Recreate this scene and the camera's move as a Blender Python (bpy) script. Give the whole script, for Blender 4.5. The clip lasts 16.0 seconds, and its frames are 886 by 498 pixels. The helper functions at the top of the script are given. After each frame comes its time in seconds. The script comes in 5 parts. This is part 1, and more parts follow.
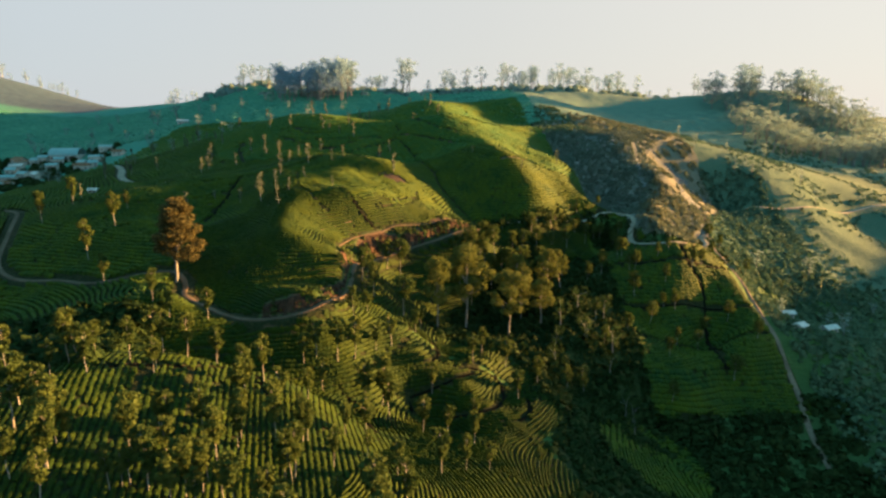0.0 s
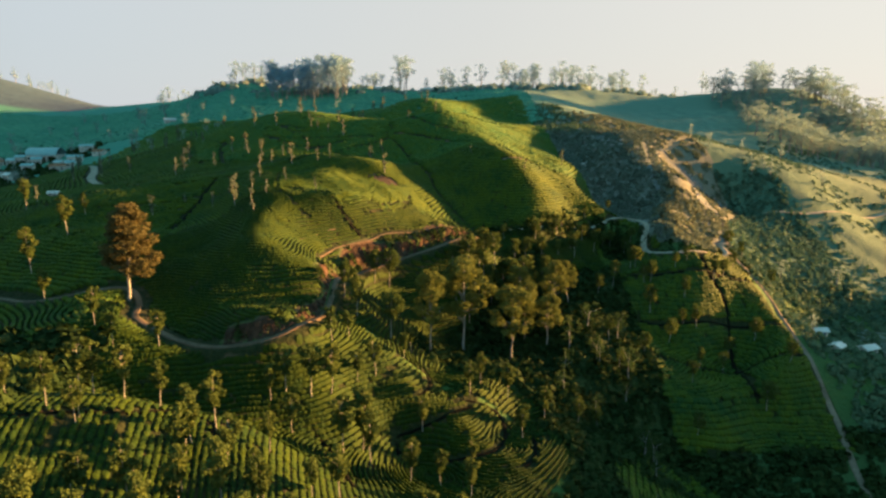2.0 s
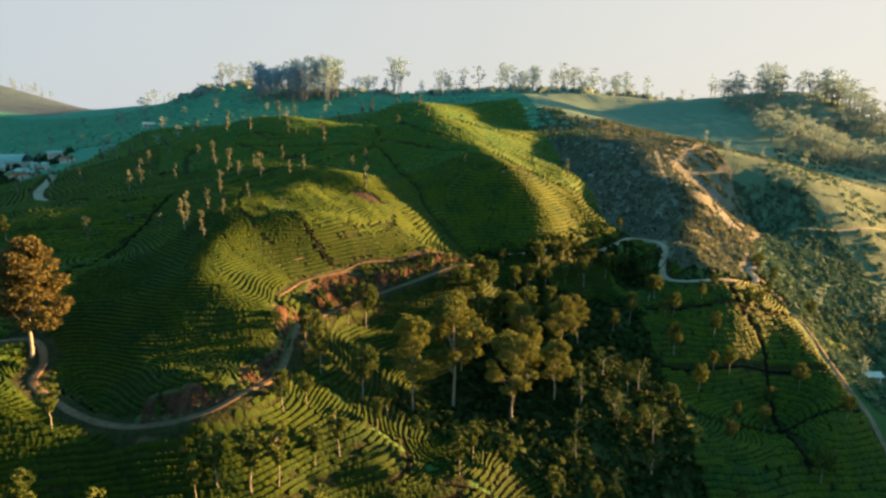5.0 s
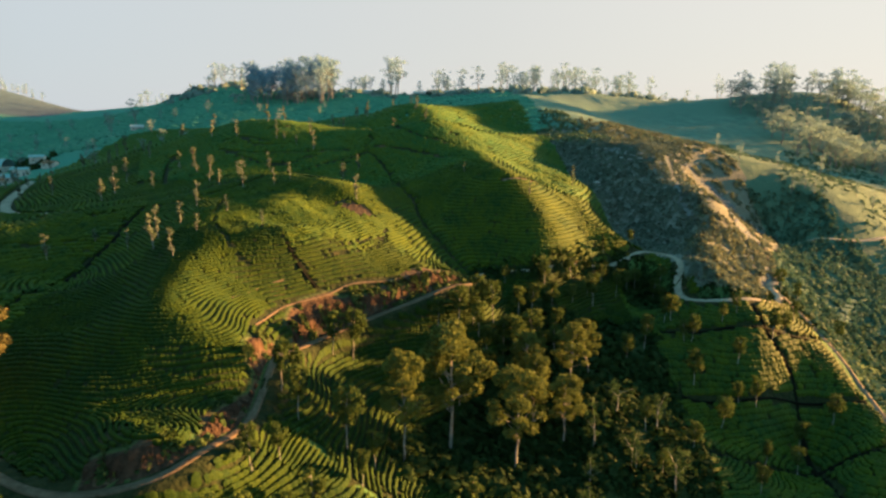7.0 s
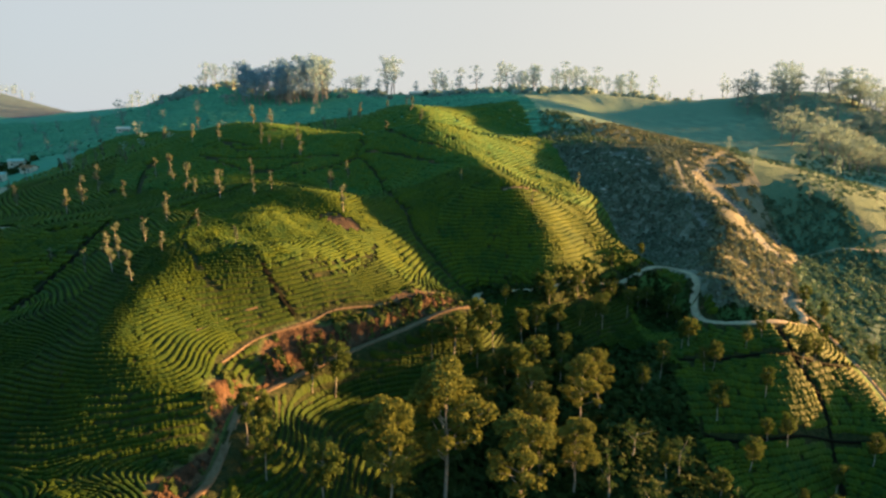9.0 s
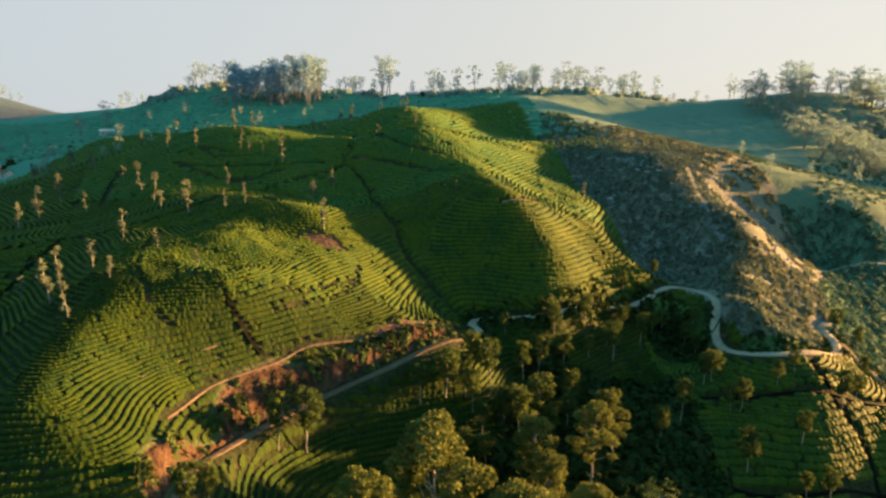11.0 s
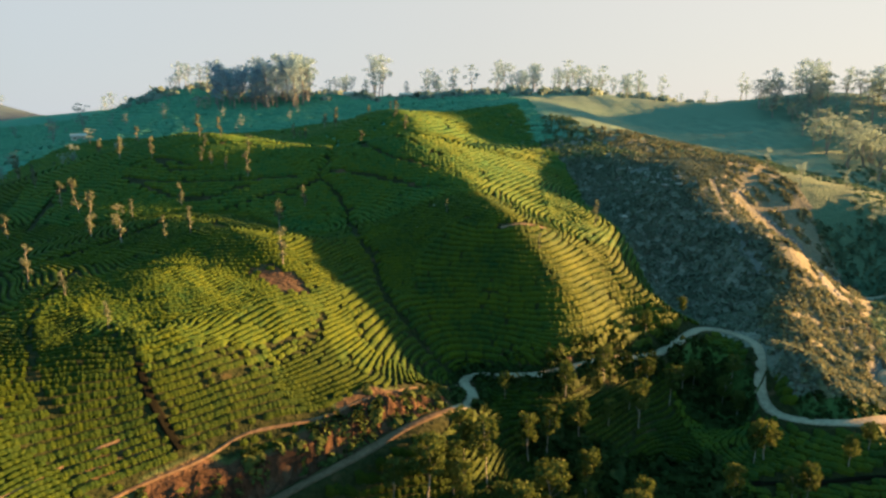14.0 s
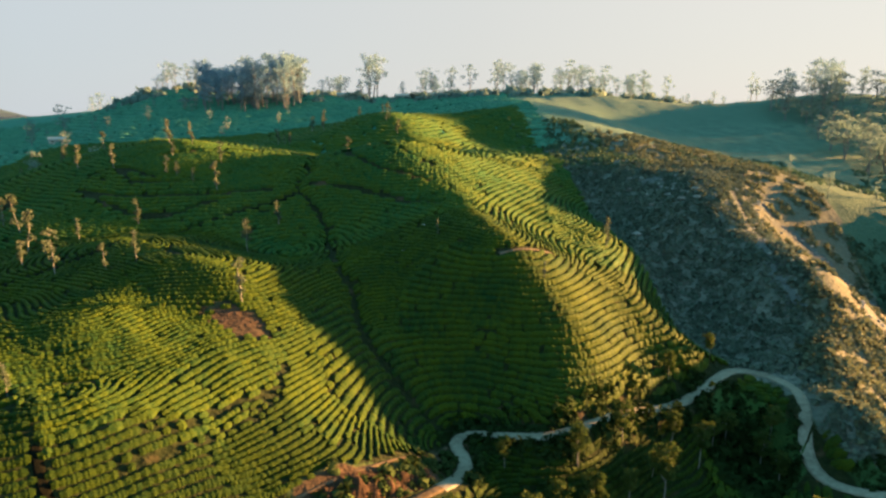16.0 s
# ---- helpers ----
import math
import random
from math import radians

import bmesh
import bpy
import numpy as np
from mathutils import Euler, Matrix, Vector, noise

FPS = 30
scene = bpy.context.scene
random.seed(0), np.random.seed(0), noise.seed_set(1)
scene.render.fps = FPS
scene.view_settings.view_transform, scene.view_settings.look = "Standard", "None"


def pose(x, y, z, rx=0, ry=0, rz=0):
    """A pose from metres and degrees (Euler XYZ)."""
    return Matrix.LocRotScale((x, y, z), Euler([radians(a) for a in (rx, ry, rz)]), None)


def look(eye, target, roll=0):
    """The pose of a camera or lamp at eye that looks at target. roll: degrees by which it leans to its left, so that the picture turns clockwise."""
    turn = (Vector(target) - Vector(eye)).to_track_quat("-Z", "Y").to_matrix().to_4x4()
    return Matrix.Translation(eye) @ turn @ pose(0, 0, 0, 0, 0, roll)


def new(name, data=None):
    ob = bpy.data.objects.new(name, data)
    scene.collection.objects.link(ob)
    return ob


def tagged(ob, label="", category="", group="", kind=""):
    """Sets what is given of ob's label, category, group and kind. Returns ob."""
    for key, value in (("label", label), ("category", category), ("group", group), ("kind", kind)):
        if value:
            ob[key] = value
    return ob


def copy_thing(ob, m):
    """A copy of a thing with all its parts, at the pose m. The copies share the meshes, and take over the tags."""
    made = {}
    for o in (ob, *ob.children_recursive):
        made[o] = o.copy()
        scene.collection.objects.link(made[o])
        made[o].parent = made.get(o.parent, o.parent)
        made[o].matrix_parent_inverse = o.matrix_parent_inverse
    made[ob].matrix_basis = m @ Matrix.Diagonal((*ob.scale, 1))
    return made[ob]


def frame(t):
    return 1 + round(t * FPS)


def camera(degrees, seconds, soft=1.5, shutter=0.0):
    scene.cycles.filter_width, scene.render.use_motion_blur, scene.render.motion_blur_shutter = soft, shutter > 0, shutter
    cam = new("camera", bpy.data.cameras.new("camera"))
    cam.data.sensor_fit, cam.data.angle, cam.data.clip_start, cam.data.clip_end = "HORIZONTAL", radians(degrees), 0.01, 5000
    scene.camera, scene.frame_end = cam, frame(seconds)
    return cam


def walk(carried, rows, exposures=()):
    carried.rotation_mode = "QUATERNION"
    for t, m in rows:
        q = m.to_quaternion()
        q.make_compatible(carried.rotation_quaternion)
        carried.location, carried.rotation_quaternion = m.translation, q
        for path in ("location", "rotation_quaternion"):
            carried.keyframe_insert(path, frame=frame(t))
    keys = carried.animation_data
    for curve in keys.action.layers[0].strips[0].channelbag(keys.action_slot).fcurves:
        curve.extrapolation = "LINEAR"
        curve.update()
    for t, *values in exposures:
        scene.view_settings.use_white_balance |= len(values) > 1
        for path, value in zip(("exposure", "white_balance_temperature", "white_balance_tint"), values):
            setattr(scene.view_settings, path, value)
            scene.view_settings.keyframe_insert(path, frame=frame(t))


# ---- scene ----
cam = camera(70.0, 16.0, soft=2.6)
METRES, DEEP, EYE, TILT, LEAN, TURN = 90.0, 1.67, 100.0, -12.5, 0.0, 0.0
STOPS = 3.03
ROWS = [
    (0.0, 0.0, 0.0, 0.0, 0.0, 0.0, 0.0),
    (0.5, 0.0036, 0.0338, 0.0083, 0.0, 0.03, -0.02),
    (1.0, 0.0074, 0.0674, 0.0164, -0.03, 0.09, -0.02),
    (1.5, 0.0113, 0.1011, 0.0237, -0.01, 0.12, -0.04),
    (2.0, 0.0164, 0.1342, 0.0308, -0.01, 0.12, -0.07),
    (2.5, 0.0213, 0.1664, 0.0376, 0.0, 0.16, -0.07),
    (3.0, 0.0274, 0.1979, 0.0485, -0.04, 0.22, -0.11),
    (3.5, 0.0339, 0.2281, 0.063, -0.07, 0.24, -0.08),
    (4.0, 0.0392, 0.2574, 0.0792, -0.11, 0.35, -0.11),
    (6.5, 0.0517, 0.3879, 0.1465, -0.28, 0.54, -0.06),
    (7.0, 0.0533, 0.4094, 0.1575, -0.3, 0.51, -0.03),
    (7.5, 0.0548, 0.4316, 0.1689, -0.36, 0.47, -0.0),
    (8.0, 0.0574, 0.4549, 0.1814, -0.42, 0.43, 0.03),
    (8.5, 0.0607, 0.4796, 0.1945, -0.46, 0.39, 0.09),
    (9.0, 0.0641, 0.5054, 0.2072, -0.49, 0.37, 0.1),
    (11.5, 0.0872, 0.6404, 0.2725, -0.64, 0.35, 0.16),
    (12.0, 0.0915, 0.6682, 0.2857, -0.66, 0.34, 0.19),
    (12.5, 0.0957, 0.6964, 0.2994, -0.7, 0.32, 0.2),
    (13.0, 0.1003, 0.7249, 0.3128, -0.75, 0.33, 0.24),
    (13.5, 0.1058, 0.7535, 0.327, -0.78, 0.3, 0.27),
    (14.0, 0.1113, 0.7821, 0.341, -0.77, 0.3, 0.28),
    (14.5, 0.1169, 0.8114, 0.3559, -0.76, 0.26, 0.24),
    (15.0, 0.122, 0.8414, 0.3706, -0.75, 0.27, 0.29),
    (15.5, 0.1278, 0.8712, 0.3854, -0.78, 0.25, 0.28),
    (16.0, 0.133, 0.9011, 0.4005, -0.83, 0.25, 0.29),
]
walk(cam, [(t, pose(0, 0, EYE, TILT, LEAN, TURN) @ pose(METRES * x, METRES * DEEP * y, METRES * z, 90 + pitch / DEEP, roll, yaw / DEEP)) for t, x, y, z, yaw, pitch, roll in ROWS], [(0.0, STOPS), (16.0, STOPS)])

# ---- world, sun, exposure ----
SUN_AZ, SUN_EL = 72.5, 5.5
world = bpy.data.worlds.new("hazy_evening_sky")
scene.world = world
world.use_nodes = True
wn, wl = world.node_tree.nodes, world.node_tree.links
wn.clear()
sky = wn.new("ShaderNodeTexSky")
sky.sky_type = "NISHITA"
sky.sun_disc = False
sky.sun_elevation, sky.sun_rotation = radians(SUN_EL), radians(SUN_AZ)
sky.altitude, sky.air_density, sky.dust_density, sky.ozone_density = 1200.0, 1.4, 1.0, 3.0
bg_sky = wn.new("ShaderNodeBackground")
bg_sky.inputs["Strength"].default_value = 0.035
haze = wn.new("ShaderNodeBackground")
across = wn.new("ShaderNodeVectorMath")
across.operation = "DOT_PRODUCT"
across.inputs[1].default_value = (0.5 * math.sin(radians(SUN_AZ)), 0.5 * math.cos(radians(SUN_AZ)), 0)
half = wn.new("ShaderNodeMath")
half.inputs[1].default_value = 0.5
toward = wn.new("ShaderNodeValToRGB")
for stop, tint in ((0.0, (0.046, 0.057, 0.062, 1)), (1.0, (1.0, 0.85, 0.6, 1)), (0.38, (0.076, 0.083, 0.088, 1)), (0.68, (0.090, 0.090, 0.087, 1)), (0.91, (0.107, 0.102, 0.093, 1)), (0.95, (0.26, 0.225, 0.175, 1))):
    at = toward.color_ramp.elements[int(stop)] if stop in (0.0, 1.0) else toward.color_ramp.elements.new(stop)
    at.color = tint
haze.inputs["Strength"].default_value = 1.0
both = wn.new("ShaderNodeMixShader")
# the haze lies low: thick at the horizon, thin overhead
way_up = wn.new("ShaderNodeSeparateXYZ")
wl.new(wn.new("ShaderNodeTexCoord").outputs["Generated"], way_up.inputs[0])
layer = wn.new("ShaderNodeMapRange")
layer.interpolation_type = "SMOOTHSTEP"
layer.inputs["From Min"].default_value, layer.inputs["From Max"].default_value = 0.15, 0.30
layer.inputs["To Min"].default_value, layer.inputs["To Max"].default_value = 0.94, 0.80
wl.new(way_up.outputs["Z"], layer.inputs["Value"])
# a cool blue-grey overhead
above = wn.new("ShaderNodeMix")
above.data_type = "RGBA"
above.inputs["B"].default_value = (0.026, 0.070, 0.078, 1)
rise = wn.new("ShaderNodeMapRange")
rise.inputs["From Min"].default_value, rise.inputs["From Max"].default_value = 0.16, 0.34
wl.new(way_up.outputs["Z"], rise.inputs["Value"])
wl.new(rise.outputs[0], above.inputs["Factor"])
# paler and warmer towards the sun's side
wl.new(way_up.inputs[0].links[0].from_socket, across.inputs[0])
wl.new(across.outputs["Value"], half.inputs[0])
wl.new(half.outputs[0], toward.inputs["Fac"])
wl.new(toward.outputs["Color"], above.inputs["A"])
wl.new(above.outputs["Result"], haze.inputs["Color"])
wl.new(layer.outputs[0], both.inputs[0])
wout = wn.new("ShaderNodeOutputWorld")
wl.new(sky.outputs[0], bg_sky.inputs["Color"])
wl.new(bg_sky.outputs[0], both.inputs[1])
wl.new(haze.outputs[0], both.inputs[2])
wl.new(both.outputs[0], wout.inputs[0])

sun_data = bpy.data.lights.new("sun", "SUN")
sun_data.energy, sun_data.angle, sun_data.color = 4.6, radians(1.8), (1.0, 0.48, 0.135)
sun = new("sun", sun_data)
_az, _el = radians(SUN_AZ), radians(SUN_EL)
sun.matrix_world = look((300 * math.sin(_az), 300 * math.cos(_az), 300 + 300 * math.tan(_el)), (0, 0, 300))

# ---- materials ----


def surface(name, dark, light, scale, coarse=0.1, rough=0.85, bump=0.3, spread=0.0, random_by="", metal=0.0, sheen=0.0, through_light=0.0, relief=0.0):
    """A two-scale noise between two colours, with bump; random_by 'object' or 'island' varies the value from piece to piece."""
    m = bpy.data.materials.new(name)
    m.use_nodes = True
    n, l = m.node_tree.nodes, m.node_tree.links
    bsdf = n["Principled BSDF"]
    geo = n.new("ShaderNodeNewGeometry")
    fine = n.new("ShaderNodeTexNoise")
    fine.inputs["Scale"].default_value, fine.inputs["Detail"].default_value = scale, 5
    wide = n.new("ShaderNodeTexNoise")
    wide.inputs["Scale"].default_value, wide.inputs["Detail"].default_value = scale * coarse, 3
    l.new(geo.outputs["Position"], fine.inputs["Vector"])
    l.new(geo.outputs["Position"], wide.inputs["Vector"])
    add = n.new("ShaderNodeMath")
    add.operation = "ADD"
    l.new(fine.outputs["Fac"], add.inputs[0])
    l.new(wide.outputs["Fac"], add.inputs[1])
    value = add
    if random_by:
        if random_by == "object":
            rnd = n.new("ShaderNodeObjectInfo").outputs["Random"]
        else:
            rnd = geo.outputs["Random Per Island"]
        mul = n.new("ShaderNodeMath")
        mul.operation = "MULTIPLY_ADD"
        l.new(rnd, mul.inputs[0])
        mul.inputs[1].default_value = spread
        l.new(add.outputs[0], mul.inputs[2])
        value = mul
    span = n.new("ShaderNodeMapRange")
    span.inputs["From Min"].default_value, span.inputs["From Max"].default_value = 0.7, 1.3 + spread
    l.new(value.outputs[0], span.inputs["Value"])
    mix = n.new("ShaderNodeMix")
    mix.data_type = "RGBA"
    mix.inputs["A"].default_value, mix.inputs["B"].default_value = (*dark, 1), (*light, 1)
    l.new(span.outputs[0], mix.inputs["Factor"])
    l.new(mix.outputs["Result"], bsdf.inputs["Base Color"])
    bsdf.inputs["Roughness"].default_value, bsdf.inputs["Metallic"].default_value = rough, metal
    bsdf.inputs["Specular IOR Level"].default_value = 0.5 if rough < 0.55 else 0.08
    if sheen:
        bsdf.inputs["Sheen Weight"].default_value, bsdf.inputs["Sheen Roughness"].default_value = sheen, 0.5
        bsdf.inputs["Sheen Tint"].default_value = (0.75, 1.0, 0.35, 1)
    if bump:
        b = n.new("ShaderNodeBump")
        b.inputs["Strength"].default_value, b.inputs["Distance"].default_value = bump, relief or 0.5 / scale
        l.new(fine.outputs["Fac"], b.inputs["Height"])
        l.new(b.outputs[0], bsdf.inputs["Normal"])
    if through_light:
        out = n["Material Output"]
        tr = n.new("ShaderNodeBsdfTranslucent")
        mx = n.new("ShaderNodeMixShader")
        mx.inputs[0].default_value = through_light
        l.new(mix.outputs["Result"], tr.inputs["Color"])
        l.new(bsdf.outputs[0], mx.inputs[1])
        l.new(tr.outputs[0], mx.inputs[2])
        l.new(mx.outputs[0], out.inputs["Surface"])
    return m


M_TEA = surface("tea_leaf", (0.004, 0.038, 0.014), (0.064, 0.092, 0.005), 4.0, 0.03, 0.7, 0.7, 0.3, "island", sheen=0.03, relief=0.14)
# darker copy of the tea leaf, with shade put into its colour
M_TEA_DARKENED = surface("darkened_tea_leaf", (0.003, 0.024, 0.008), (0.035, 0.057, 0.003), 4.0, 0.03, 0.7, 0.7, 0.3, "island", sheen=0.03, relief=0.14)
# next two: haze over the far slopes is put into the leaf colour
M_TEA_FAR = surface("hazed_tea_leaf_upper_fields", (0.013, 0.087, 0.032), (0.079, 0.108, 0.008), 2.0, 0.03, 0.7, 1.0, 0.3, "island")
M_TEA_DISTANT = surface("hazed_tea_leaf_distant_fields", (0.035, 0.17, 0.135), (0.09, 0.29, 0.20), 1.0, 0.03, 0.8, 1.0, 0.3, "island")
# M_SHRUB, M_BRACKEN, M_VALLEY: lifted and cooled to carry some of the haze
M_SHRUB = surface("dry_scrub_leaf", (0.064, 0.106, 0.09), (0.175, 0.22, 0.188), 1.5, 0.05, 0.85, 0.0, 0.4, "island", through_light=0.2)
M_DRYSHRUB = surface("dry_grass_tuft", (0.085, 0.11, 0.075), (0.2, 0.235, 0.165), 1.5, 0.05, 0.85, 0.0, 0.5, "island", through_light=0.25)
M_WEED = surface("bank_weed_leaf", (0.021, 0.045, 0.015), (0.082, 0.115, 0.04), 2.0, 0.05, 0.85, 0.0, 0.5, "island", through_light=0.2)
M_BRACKEN = surface("bracken_leaf", (0.05, 0.115, 0.085), (0.105, 0.18, 0.13), 1.5, 0.03, 0.85, 0.0, 0.5, "island", through_light=0.25)
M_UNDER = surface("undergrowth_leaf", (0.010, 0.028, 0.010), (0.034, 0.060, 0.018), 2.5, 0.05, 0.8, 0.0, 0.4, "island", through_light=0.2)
M_VALLEY = surface("valley_bush_leaf", (0.055, 0.11, 0.068), (0.12, 0.185, 0.115), 1.5, 0.03, 0.8, 0.0, 0.4, "island", through_light=0.2)
M_RAVINE = surface("ravine_tree_leaf", (0.017, 0.045, 0.017), (0.07, 0.12, 0.04), 1.0, 0.3, 0.8, 0.0, 0.4, "object", through_light=0.3)
M_OAK = surface("silver_oak_leaf", (0.026, 0.056, 0.018), (0.106, 0.146, 0.038), 1.2, 0.3, 0.7, 0.0, 0.4, "object", through_light=0.3)
M_EUC = surface("eucalyptus_leaf", (0.04, 0.064, 0.02), (0.155, 0.185, 0.048), 1.0, 0.3, 0.7, 0.0, 0.3, "object", through_light=0.3)
M_RUSTY = surface("rusty_leaf", (0.042, 0.05, 0.024), (0.135, 0.118, 0.048), 1.0, 0.3, 0.7, 0.0, 0.3, "object", through_light=0.3)
M_DRY = surface("thin_tree_leaf", (0.07, 0.1, 0.074), (0.145, 0.185, 0.13), 1.2, 0.3, 0.7, 0.0, 0.5, "object", through_light=0.25)
# next two: pale and bluish because distance haze is mixed into the leaf colour
M_GROVE = surface("hazed_grove_leaf", (0.17, 0.3, 0.41), (0.28, 0.43, 0.54), 0.6, 0.3, 0.7, 0.0, 0.5, "object", through_light=0.35)
M_WOOD = surface("hazed_hillside_leaf", (0.15, 0.24, 0.245), (0.27, 0.38, 0.37), 0.6, 0.3, 0.7, 0.0, 0.5, "object", through_light=0.4)
M_BARK = surface("pale_bark", (0.13, 0.13, 0.13), (0.33, 0.33, 0.33), 5.0, 0.2, 0.8, 0.4, 0.2, "object")
M_BROWN_BARK = surface("gum_bark", (0.13, 0.14, 0.15), (0.27, 0.29, 0.31), 5.0, 0.2, 0.9, 0.4, 0.2, "object")
M_ROAD = surface("worn_road", (0.18, 0.165, 0.14), (0.37, 0.345, 0.3), 1.5, 0.1, 0.9, 0.3)
M_DIRT = surface("dirt_road", (0.075, 0.056, 0.042), (0.165, 0.128, 0.098), 1.5, 0.1, 0.95, 0.4)
M_BANK = surface("red_bank_earth", (0.024, 0.016, 0.012), (0.082, 0.05, 0.036), 1.6, 0.15, 0.95, 0.8)
# near-black: the shade inside a drain is put into the colour
M_DRAIN = surface("drain_shade", (0.003, 0.004, 0.003), (0.009, 0.009, 0.006), 1.5, 0.1, 0.95, 0.4)
M_PATH = surface("earth_path", (0.11, 0.09, 0.072), (0.23, 0.19, 0.155), 1.5, 0.1, 0.95, 0.4)
M_ROCK = surface("grey_rock", (0.18, 0.19, 0.20), (0.42, 0.43, 0.44), 1.2, 0.2, 0.9, 0.7, 0.3, "object")
M_WALL = surface("weathered_wall", (0.30, 0.31, 0.31), (0.66, 0.66, 0.64), 0.8, 0.3, 0.9, 0.2, 0.3, "object")
M_TIN = surface("tin_roof", (0.30, 0.36, 0.39), (0.66, 0.70, 0.72), 0.7, 0.3, 0.5, 0.2, 0.6, "object", metal=0.2)
M_BLUE_TIN = surface("blue_tin_roof", (0.10, 0.28, 0.34), (0.26, 0.46, 0.50), 0.7, 0.3, 0.45, 0.2, 0.2, "object", metal=0.2)
M_RUST = surface("rusty_roof", (0.16, 0.08, 0.05), (0.32, 0.20, 0.14), 0.7, 0.3, 0.7, 0.2, 0.4, "object")
M_PANE = surface("dark_window", (0.02, 0.025, 0.03), (0.05, 0.06, 0.07), 1.0, 0.3, 0.15, 0.0)
M_DOOR = surface("painted_door", (0.10, 0.12, 0.14), (0.20, 0.24, 0.26), 2.0, 0.3, 0.6, 0.1)
M_CONCRETE = surface("pale_concrete", (0.42, 0.41, 0.39), (0.70, 0.69, 0.66), 1.2, 0.2, 0.9, 0.3)


def ground_material():
    """Soil under the tea, grass, scrub, bare red earth and forest floor, laid by cover masks on the sheet; the far
    covers carry a haze tint.
    """
    m = bpy.data.materials.new("hill_ground")
    m.use_nodes = True
    n, l = m.node_tree.nodes, m.node_tree.links
    bsdf = n["Principled BSDF"]
    geo = n.new("ShaderNodeNewGeometry")

    def noise_at(scale, detail=5):
        t = n.new("ShaderNodeTexNoise")
        t.inputs["Scale"].default_value, t.inputs["Detail"].default_value = scale, detail
        l.new(geo.outputs["Position"], t.inputs["Vector"])
        return t.outputs["Fac"]

    fine, mid, wide = noise_at(1.1, 8), noise_at(0.16), noise_at(0.02)

    def blend(a, b, fac):
        x = n.new("ShaderNodeMix")
        x.data_type = "RGBA"
        for key, v in (("A", a), ("B", b)):
            if isinstance(v, tuple):
                x.inputs[key].default_value = (*v, 1)
            else:
                l.new(v, x.inputs[key])
        l.new(fac, x.inputs["Factor"])
        return x.outputs["Result"]

    def sharpen(v, lo, hi):
        s = n.new("ShaderNodeMapRange")
        s.inputs["From Min"].default_value, s.inputs["From Max"].default_value = lo, hi
        l.new(v, s.inputs["Value"])
        return s.outputs[0]

    def mask(name):
        a = n.new("ShaderNodeAttribute")
        a.attribute_name = name
        add = n.new("ShaderNodeMath")
        add.operation = "MULTIPLY_ADD"
        l.new(mid, add.inputs[0])
        add.inputs[1].default_value = 0.5
        l.new(a.outputs["Fac"], add.inputs[2])
        return sharpen(add.outputs[0], 0.55, 0.95)

    f, g, w = sharpen(fine, 0.3, 0.7), sharpen(mid, 0.35, 0.65), sharpen(wide, 0.38, 0.62)
    grass = blend(blend((0.03, 0.085, 0.02), (0.085, 0.14, 0.03), f), (0.055, 0.13, 0.04), g)
    grass = blend(grass, (0.04, 0.09, 0.035), w)
    # soil blackened: part of the shade between tea rows is in this colour
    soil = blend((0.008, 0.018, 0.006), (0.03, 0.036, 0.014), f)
    scrub = blend(blend((0.07, 0.090, 0.085), (0.24, 0.25, 0.24), f), (0.12, 0.145, 0.135), g)
    dry = blend(blend((0.10, 0.108, 0.090), (0.20, 0.21, 0.18), f), (0.14, 0.148, 0.12), g)
    earth = blend(blend((0.036, 0.022, 0.016), (0.125, 0.074, 0.052), f), (0.066, 0.048, 0.033), g)
    pale = blend((0.075, 0.088, 0.095), (0.155, 0.18, 0.195), f)
    soil = blend(soil, (0.085, 0.058, 0.036), sharpen(mid, 0.62, 0.70))
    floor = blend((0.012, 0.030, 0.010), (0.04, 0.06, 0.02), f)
    # teal of the far pasture: distance haze put into the ground colour
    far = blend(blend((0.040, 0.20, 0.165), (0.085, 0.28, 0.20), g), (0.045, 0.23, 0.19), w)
    # cool tone of the east grass takes in some haze too
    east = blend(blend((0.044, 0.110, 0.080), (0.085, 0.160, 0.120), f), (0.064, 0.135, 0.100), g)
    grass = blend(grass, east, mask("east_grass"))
    col = blend(grass, far, mask("hazed_far_pasture"))
    # grey-green of the right-hand far slopes, haze put into the colour
    col = blend(col, blend(blend((0.080, 0.165, 0.140), (0.140, 0.245, 0.20), g), (0.10, 0.20, 0.165), w), mask("hazed_pasture"))
    col = blend(col, soil, mask("shaded_tea_soil"))
    col = blend(col, scrub, mask("scrub"))
    col = blend(col, dry, mask("dry_grass"))
    # blue of the far-left hill is haze, painted on
    col = blend(col, blend((0.022, 0.062, 0.115), (0.046, 0.105, 0.165), g), mask("hazed_hill"))
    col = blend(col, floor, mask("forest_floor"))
    col = blend(col, earth, mask("red_earth"))
    col = blend(col, pale, mask("pale_earth"))
    l.new(col, bsdf.inputs["Base Color"])
    bsdf.inputs["Roughness"].default_value = 0.95
    bsdf.inputs["Sheen Weight"].default_value, bsdf.inputs["Sheen Roughness"].default_value = 0.02, 0.5
    bsdf.inputs["Specular IOR Level"].default_value = 0.15
    b = n.new("ShaderNodeBump")
    b.inputs["Strength"].default_value, b.inputs["Distance"].default_value = 0.7, 0.8
    l.new(fine, b.inputs["Height"])
    l.new(b.outputs[0], bsdf.inputs["Normal"])
    return m


M_GROUND = ground_material()

